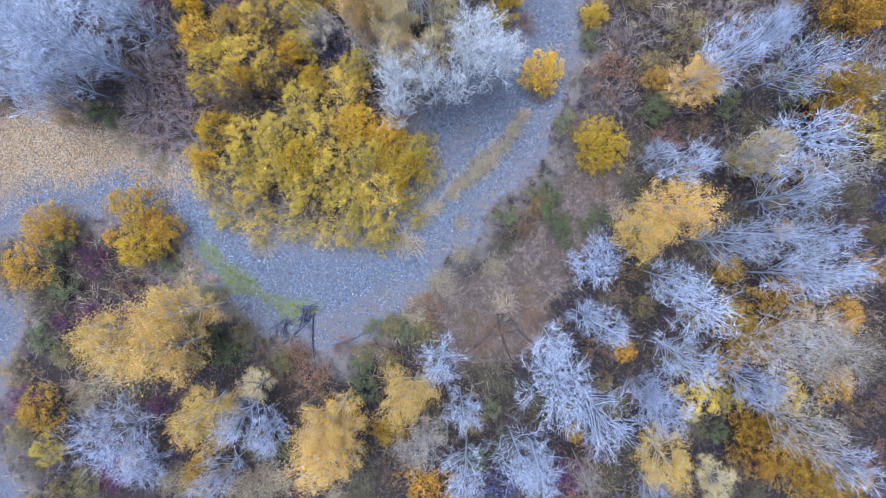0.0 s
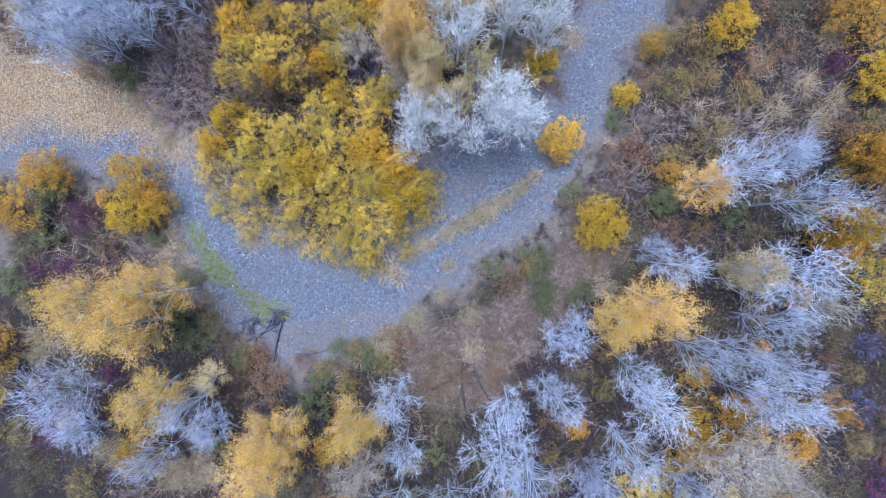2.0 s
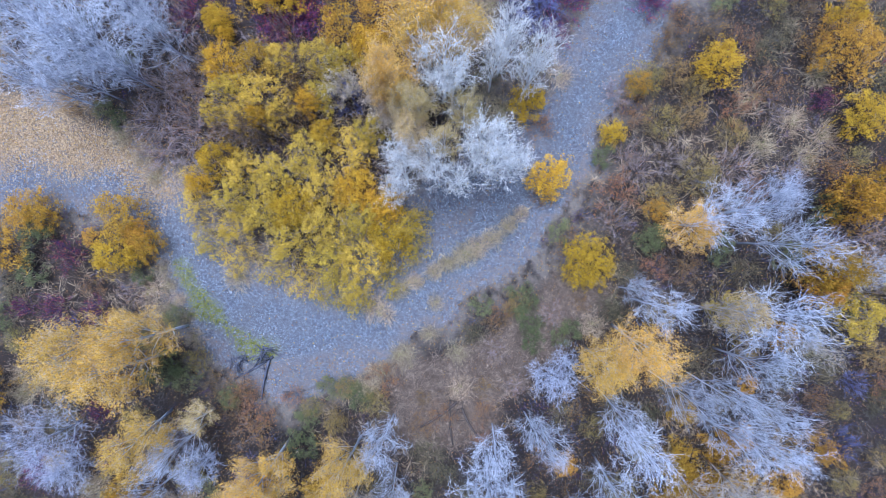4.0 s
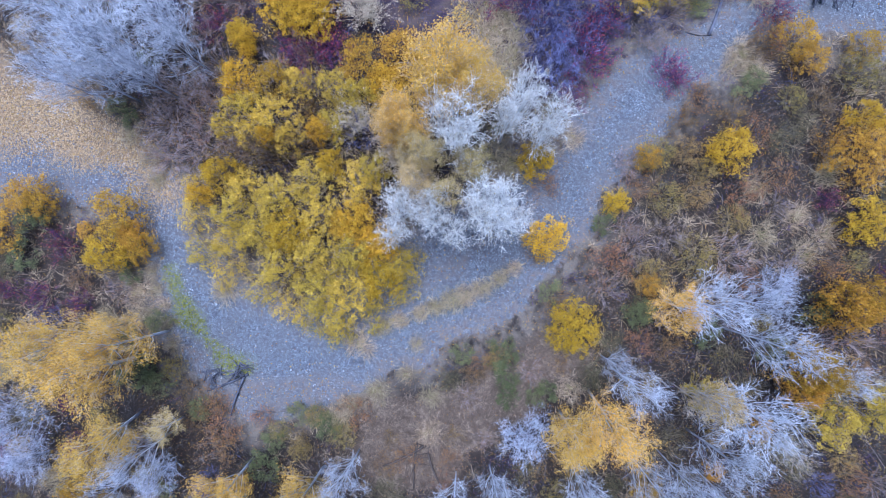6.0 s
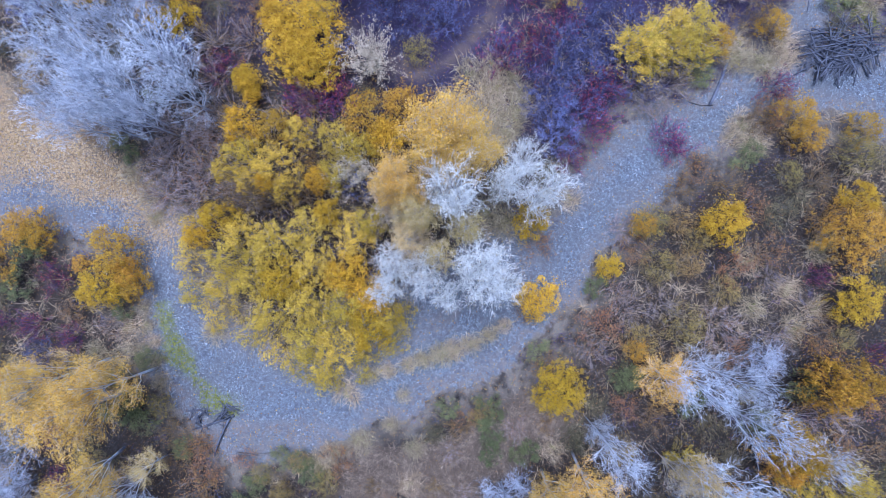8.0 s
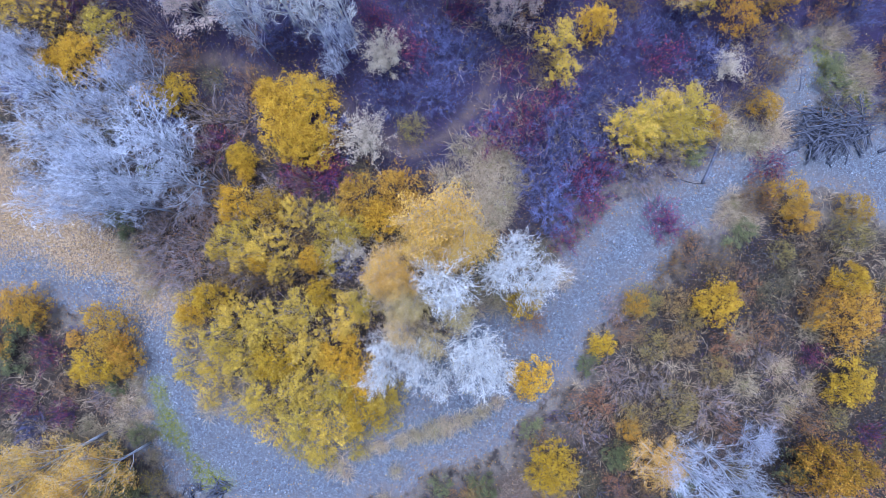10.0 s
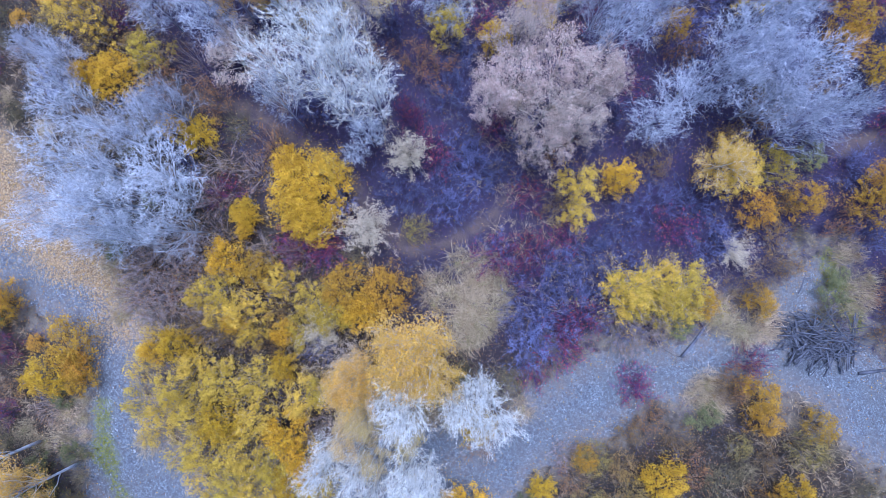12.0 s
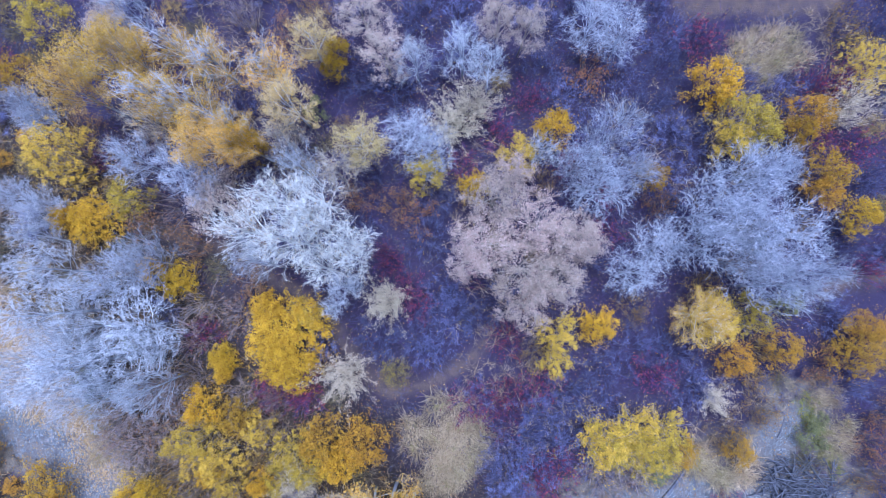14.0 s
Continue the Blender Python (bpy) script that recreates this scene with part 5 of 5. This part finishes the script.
grass_tuft(-2.32, 50.10, 1.4, 0.94)
grass_tuft(-3.06, 49.08, 1.0, 0.77)
grass_tuft(-2.11, 48.57, 1.1, 0.77)
grass_tuft(-2.14, 49.65, 1.3, 0.77)
grass_tuft(-10.33, -14.92, 1.0, 0.84)
grass_tuft(-11.27, -14.22, 1.1, 0.84)
grass_tuft(-11.40, -15.39, 1.3, 0.84)
grass_tuft(-13.32, -15.06, 1.0, 0.75)
grass_tuft(-12.57, -15.80, 1.1, 0.75)
grass_tuft(-12.31, -14.78, 1.3, 0.75)
grass_tuft(15.67, 34.52, 1.0, 0.76)
grass_tuft(15.02, 35.37, 1.1, 0.76)
grass_tuft(14.62, 34.38, 1.3, 0.76)
grass_tuft(12.32, 36.23, 1.0, 0.72)
grass_tuft(12.82, 35.35, 1.1, 0.72)
grass_tuft(13.33, 36.22, 1.3, 0.72)
grass_tuft(9.66, 27.63, 1.0, 0.89)
grass_tuft(11.02, 28.12, 1.0, 0.96)
grass_tuft(12.40, 28.86, 0.9, 0.82)
grass_tuft(11.79, 24.31, 0.9, 1.03)
grass_tuft(13.04, 23.61, 0.9, 0.89)
grass_tuft(0.35, 0.86, 0.5, 0.54)
grass_tuft(2.24, -1.67, 0.6, 0.75)
grass_tuft(-20.36, 6.14, 0.8, 0.81)
grass_tuft(-18.98, 5.28, 0.8, 0.75)
grass_tuft(-17.93, 4.28, 0.7, 0.68)
grass_tuft(15.49, 16.90, 0.9, 1.02)
grass_tuft(-16.29, -4.60, 0.8, 0.74)
grass_tuft(-16.16, -1.12, 0.8, 0.54)
grass_tuft(-15.53, -1.96, 0.8, 0.54)
grass_tuft(-14.84, -2.76, 0.8, 0.58)
grass_tuft(-14.11, -3.73, 0.8, 0.58)
grass_tuft(-13.31, -4.68, 0.8, 0.58)
grass_tuft(-1.90, -4.08, 0.7, 0.75)
grass_tuft(-0.89, -2.64, 0.7, 0.61)
grass_tuft(0.43, -1.06, 0.7, 0.61)
grass_tuft(0.09, 13.09, 0.7, 1.02)
grass_tuft(1.50, 12.88, 0.7, 1.02)
grass_tuft(0.02, 11.63, 0.7, 0.95)


# ---- fallen wood ----


def lying_log(name, x0, y0, x1, y1, r0, r1, label, mat, bend=0.15, stubs=5, seed=1, z=0.0):
    rng = rng_of(seed)
    a, e = np.array([x0, y0, float(land(x0, y0)) + r0 * 0.7 + z]), np.array([x1, y1, float(land(x1, y1)) + r1 * 0.7 + z])
    ob = tagged(new(name), label, "fallen wood")
    ob.location = a
    side = np.cross(unit(e - a), [0, 0, 1])
    pts = [(e - a) * u + side * bend * math.sin(math.pi * u) + [0, 0, 0.03 * math.sin(7 * u)] for u in np.linspace(0, 1, 9)]
    part("stem", to_mesh("stem", *pipe(pts, np.linspace(r0, r1, 9), 8), mat, True), ob)
    for i in range(stubs):
        p = pts[rng.integers(2, 9)]
        q = p + unit(unit(e - a) * 0.5 + rng.normal(size=3) * [0.8, 0.8, 0.3] + [0, 0, 0.15]) * rng.uniform(0.3, 0.9)
        part("branch", to_mesh("branch", *pipe([p, (p + q) / 2 + [0, 0, 0.03], q], [min(r0, r1) * 0.6, 0.02, 0.008], 5), mat, True), ob)
    return ob


lying_log("fallen_log", -10.4, -6.6, -8.45, -4.7, 0.05, 0.09, "dark weathered log lying at the gravel's edge", WOOD_OLD, 0.05, 6, 3)
lying_log("fallen_log", -8.45, -7.4, -8.6, -4.9, 0.04, 0.085, "dark weathered log lying across another", WOOD_OLD, -0.08, 5, 4, 0.1)
lying_log("fallen_branch", -7.3, -6.6, -4.6, -5.05, 0.04, 0.06, "thin pale curved branch lying on gravel", BARK_GREY, 0.25, 2, 5, 0.14)
lying_log("fallen_branch", 8.19, 24.16, 9.77, 24.62, 0.03, 0.045, "thin pale stick lying across the gravel track", BARK_GREY, 0.1, 2, 6)
lying_log("fallen_log", 9.57, 24.49, 9.39, 27.36, 0.10, 0.09, "dark rotten log beside the gravel track", WOOD_OLD, 0.06, 1, 7)
lying_log("fallen_branch", 12.47, 32.03, 12.04, 33.24, 0.03, 0.025, "thin dark stick on the gravel clearing", WOOD_OLD, 0.05, 1, 12)
lying_log("fallen_branch", 1.2, -6.6, 3.0, -4.6, 0.07, 0.09, "dark bare branch fallen in brown grass", BARK_BROWN, 0.1, 5, 8, 0.22)
lying_log("fallen_branch", 3.4, -7.2, 2.6, -4.6, 0.05, 0.08, "dark bare branch fallen in brown grass", BARK_BROWN, -0.1, 5, 9, 0.22)
lying_log("fallen_branch", 4.8, -6.4, 3.4, -4.9, 0.05, 0.07, "dark bare branch fallen in brown grass", BARK_BROWN, -0.1, 4, 10, 0.22)
lying_log("fallen_post", 18.26, 30.68, 19.58, 32.12, 0.10, 0.10, "straight dark post lying on gravel", WOOD_OLD, 0.0, 0, 11)


def brush_pile(x, y, wide, count, label, seed, long=1.0):
    """Cut branches thrown on a heap, each one a piece of its own."""
    rng = rng_of(seed)
    ob = tagged(new("brush_pile"), label, "brush pile")
    ob.matrix_basis = pose(x, y, float(land(x, y)), 0, 0, 40)
    sticks = []
    for i in range(8):
        ln = long * rng.uniform(1.6, 2.6)
        rows, pts, d = bent(rng, np.array([-ln / 2, 0, 0.0]), np.array([1.0, 0, 0]), ln, 4, 0.042 * rng.uniform(0.6, 1.2), 0.012, 0.0, 0.07)
        sticks.append(to_mesh("branch", *pipe(pts, np.linspace(rows[0][6], 0.012, len(pts)), 6), WOOD_OLD, True))
    for i in range(count):
        d = wide * math.sqrt(rng.uniform(0, 1)) * 0.75
        az = rng.uniform(0, 6.283)
        b = new("branch", sticks[i % 8])
        b.parent = ob
        z = 0.08 + 0.75 * (1 - d / wide) * i / count
        b.matrix_basis = Matrix.LocRotScale((d * math.cos(az), d * math.sin(az) * 0.6, z), Euler((0, rng.normal(0, 0.14), rng.normal(0.2, 1.0))), None)
    return ob


brush_pile(15.2, 30.85, 3.0, 190, "heap of dark cut branches beside the gravel track", 21)
brush_pile(-8.9, -4.7, 0.8, 18, "small tangle of dark dead branches on gravel", 22, 0.42)
brush_pile(-10.3, -5.4, 0.8, 12, "small tangle of dark dead branches in grass", 23, 0.45)

# ---- undergrowth, grass, stones and fallen leaves ----
STANDS = [((-1, -1), 0, 29.5, 17), ((-2, 9), 26, 29.5, 17), ((-3.5, 17), 32, 29.5, 17), ((-10, 27), 41, 30, 18)]


def in_wood(px, py):
    ok = np.zeros(px.shape, bool)
    for (cx, cy), turn, hx, hy in STANDS:
        c, s = math.cos(radians(turn)), math.sin(radians(turn))
        dx, dy = px - cx, py - cy
        ok |= (np.abs(c * dx + s * dy) < hx) & (np.abs(c * dy - s * dx) < hy)
    return ok


def scattered(rng, step):
    px, py = np.meshgrid(np.arange(-46, 36, step), np.arange(-24, 60, step))
    px = (px + rng.uniform(-0.5, 0.5, px.shape) * step * 1.2).ravel()
    py = (py + rng.uniform(-0.5, 0.5, py.shape) * step * 1.2).ravel()
    ok = in_wood(px, py)
    return px[ok], py[ok]


def bare_soil(px, py, room):
    """True where no trodden path, open ground or deep shade keeps the scrub away."""
    return np.maximum.reduce([inside(px, py, line) for line in (TRAIL, TRAIL_EAST, OPEN_NORTH, DARK_EAST)]) < room


def tint(px, py):
    """Slow drift of one undergrowth into another."""
    return 0.5 + 0.28 * np.sin(0.31 * px + 1.7 * np.sin(0.23 * py)) + 0.24 * np.sin(0.41 * py + 1.3 * np.sin(0.29 * px + 2))


def fill_scrub():
    """Low scrub in the gaps between the plants named above."""
    rng = rng_of(91)
    px, py = scattered(rng, 1.32)
    ok = (gravel_depth(px, py) < -0.7) & bare_soil(px, py, -0.45) & (inside(px, py, SAND_LEAVES) < -0.6)
    order = rng.permutation(np.flatnonzero(ok))
    for i in order:
        x, y = float(px[i]), float(py[i])
        near = np.array(STANDING)
        d = np.hypot(near[:, 0] - x, near[:, 1] - y)
        if (d < np.where(near[:, 3] > 5.5, 0.8, 0.70 * near[:, 2] + 0.70)).any():
            continue
        if inside(np.array(x), np.array(y), MEADOW) > -0.3:
            if rng.uniform() < 0.6:
                (ash_shrub if rng.uniform() < 0.5 else brown_shrub)(x, y, rng.uniform(0.5, 0.9), rng.uniform(0.6, 1.0))
            continue
        north = float(purple_side(np.array(x), np.array(y)))
        t = float(tint(np.array(x), np.array(y)))
        k = rng.uniform()
        size = rng.uniform(0.85, 1.45)
        if rng.uniform() < 0.30 * (1 - 0.75 * north):
            grass_clump(x, y, rng.uniform(0.8, 1.3), size * 0.85)
            continue
        if k < 0.10 + 0.14 * (1 - north):
            dull_bush(x, y, rng.uniform(1.0, 1.9), size * 0.85)
        elif k < 0.16 + 0.24 * (1 - north):
            brown_shrub(x, y, rng.uniform(1.0, 2.0), size)
        elif k < 0.56 + 0.2 * north:
            if rng.uniform() < 0.5 + 0.5 * north:
                bare_shrub(x, y, rng.uniform(1.4, 2.2) + 0.7 * north, size * (1 + 0.15 * north))
            else:
                ash_shrub(x, y, rng.uniform(1.2, 2.2), size)
        elif k < 0.66 + 0.18 * north:
            red_shrub(x, y, rng.uniform(1.2, 2.2), size)
        elif t < 0.45:
            (grass_tuft if rng.uniform() < 0.35 else grass_clump)(x, y, rng.uniform(0.6, 0.9), size * 0.7)
        elif k < 0.74:
            orange_bush(x, y, rng.uniform(1.0, 1.8), size * 0.6)
        elif k < 0.90:
            (green_shrub if rng.uniform() < 0.4 else dull_bush)(x, y, rng.uniform(0.9, 1.6), size * 0.8)
        else:
            brown_shrub(x, y, rng.uniform(1.4, 2.4), size)


def undergrowth():
    rng = rng_of(77)
    px, py = scattered(rng, 0.52)
    g = gravel_depth(px, py)
    keep = (g < -0.15) & bare_soil(px, py, 0.02) & (inside(px, py, SAND_LEAVES) < -0.3)
    px, py = px[keep], py[keep]
    z = land(px, py)
    kind = tint(px, py) + rng.normal(scale=0.16, size=len(px))
    mauve = purple_side(px, py)
    meadow = inside(px, py, MEADOW) > -0.8
    grass, dead, twigs, ash, wine, sprinkle = [], [], [], [], [], []
    for x, y, zz, k, mv, md in zip(px, py, z, kind, mauve, meadow):
        at = np.array([x, y, zz])
        if md or k < 0.36 - 0.22 * mv:
            (dead if md or rng.uniform() < 0.5 else grass).append(blade_fan(rng, at, 15, rng.uniform(0.35, 0.7), 1.2, 0.0085))
        else:
            n = 10
            root = at + np.c_[rng.normal(scale=0.16, size=(n, 2)), np.full(n, -0.03)]
            way = unit(np.c_[rng.normal(scale=0.75, size=(n, 2)), rng.uniform(0.5, 1.1, n)])
            tip = root + way * rng.uniform(0.3, 0.85, (n, 1))
            mid = (root + tip) / 2 + rng.normal(scale=0.07, size=(n, 3))
            fork = mid + unit(way + rng.normal(scale=0.6, size=(n, 3))) * rng.uniform(0.15, 0.40, (n, 1))
            fork2 = mid + unit(way + rng.normal(scale=0.9, size=(n, 3))) * rng.uniform(0.15, 0.35, (n, 1))
            if rng.uniform() < 0.6:
                sprinkle.append(tip[:10])
            side = unit(np.cross(way, rng.normal(size=(n, 3)))) * 0.0085
            v = np.stack([root - side, root + side, mid + side * 0.8, mid - side * 0.8, tip, fork, fork2], 1).reshape(-1, 3)
            i = np.arange(n)[:, None] * 7
            f = (i + [0, 1, 2, 3]).tolist() + (i + [3, 2, 4]).tolist() + (i + [3, 2, 5]).tolist() + (i + [3, 2, 6]).tolist()
            (wine if rng.uniform() < 0.06 + 0.4 * mv * (k > 0.62) else twigs if rng.uniform() < 0.15 + 0.6 * mv else ash).append((v, f))
    at = np.concatenate(sprinkle)
    for k, mat in enumerate((LEAF_BROWN, LEAF_DULL, LEAF_TAN)):
        some = at[k::3]
        tagged(new("undergrowth_leaves", to_mesh("undergrowth_leaves", *leaf_blades(rng, some if k < 2 else some[::3], 0.065), mat)),
               "last autumn leaves on the low undergrowth", "undergrowth", kind="stuff")
    for name, pieces, mat, label in (("dry_grass", grass, GRASS_DRY, "dry straw-coloured grass between the shrubs"),
                                     ("dead_grass", dead, GRASS_BROWN, "brown dead grass between the shrubs"),
                                     ("brushwood", twigs, TWIG_MAUVE, "low tangle of grey-mauve leafless twigs"),
                                     ("ashen_brushwood", ash, BARK_GREY, "low tangle of warm grey leafless twigs"),
                                     ("wine_brushwood", wine, TWIG_RED, "low tangle of wine-red leafless twigs")):
        tagged(new(name, to_mesh(name, *join(pieces), mat)), label, "undergrowth", kind="stuff")


def strip_grass(name, line, step, length, mat, label, seed, wide=0.0, loose=0.6):
    rng = rng_of(seed)
    px, py = scattered(rng, step)
    ok = inside(px, py, line) + loose * wobble(px, py) > -wide
    pieces = [blade_fan(rng, np.array([x, y, float(land(x, y))]), 12, length * rng.uniform(0.6, 1.3), 1.1, 0.011) for x, y in zip(px[ok], py[ok])]
    tagged(new(name, to_mesh(name, *join(pieces), mat)), label, "grass", kind="stuff")


def ground_leaves():
    """Fallen leaves: thick on the sandy bend and under the bushes, thin on the gravel."""
    rng = rng_of(5)
    for name, mat, step, label in (("fallen_leaves", LEAF_BROWN, 0.2, "brown fallen leaves scattered over the ground"),
                                   ("yellow_fallen_leaves", LEAF_ORANGE, 0.24, "yellow fallen leaves scattered over the ground")):
        px, py = scattered(rng, step)
        g = gravel_depth(px, py)
        sand = smooth(inside(px, py, SAND_LEAVES), -1, 1)
        chance = np.where(g > 0.1, 0.08 + 0.6 * sand + 0.25 * (1 - smooth(g, 0.2, 1.6)), 0.55 if mat is LEAF_BROWN else 0.12)
        chance = np.where(g > 0.1, chance, chance * (1 - 0.75 * purple_side(px, py)))
        chance = chance * (0.4 + 1.0 * np.clip(tint(2 * px, 2 * py), 0, 1))
        ok = rng.uniform(size=len(px)) < chance
        at = np.c_[px[ok], py[ok], land(px[ok], py[ok]) + 0.03]
        tagged(new(name, to_mesh(name, *leaf_blades(rng, at, 0.075, 2.5), mat)), label, "fallen leaves", kind="stuff")


def loose_stones():
    rng = rng_of(6)
    px, py = scattered(rng, 0.27)
    ok = (gravel_depth(px, py) > 0.0) & (rng.uniform(size=len(px)) < 0.8)
    px, py = px[ok], py[ok]
    n = len(px)
    z = land(px, py)
    size = 0.016 + 0.034 * rng.uniform(size=n) ** 3
    shape = np.array([(1, 0, 0), (0.3, 0.9, 0.1), (-0.8, 0.5, 0), (-0.8, -0.55, 0.1), (0.35, -0.9, 0), (0.1, 0.05, 0.62)])
    a = rng.uniform(0, 6.283, n)
    c, s = np.cos(a)[:, None], np.sin(a)[:, None]
    base = shape[None] * rng.uniform(0.75, 1.25, (n, 6, 3)) * size[:, None, None]
    verts = np.stack([px[:, None] + c * base[..., 0] - s * base[..., 1], py[:, None] + s * base[..., 0] + c * base[..., 1], z[:, None] + base[..., 2]], -1)
    i = np.arange(n)[:, None] * 6
    faces = np.concatenate([i + [k, (k + 1) % 5, 5] for k in range(5)])
    tagged(new("loose_stones", to_mesh("loose_stones", verts.reshape(-1, 3), faces, STONE)), "pale grey river stones strewn on the tracks", "stones", kind="stuff")


STONE = bark_material("river_stone", (0.56, 0.58, 0.63), (0.14, 0.15, 0.18), 0.75)
fill_scrub()
undergrowth()
strip_grass("green_grass", GREEN_STRIP, 0.28, 0.22, GRASS_GREEN, "short green grass along the gravel's edge", 31)
strip_grass("green_grass", GREEN_EAST, 0.26, 0.4, GRASS_GREEN, "long green grass beside the brush pile", 34)
strip_grass("bank_grass", WHEEL_BANK, 0.24, 0.45, GRASS_DRY, "dry grass on the bank between the wheel tracks", 32, -0.05, 0.15)
strip_grass("meadow_grass", MEADOW, 0.25, 0.42, GRASS_BROWN, "flattened brown dead grass of the clearing", 33, 0.4)
ground_leaves()
loose_stones()
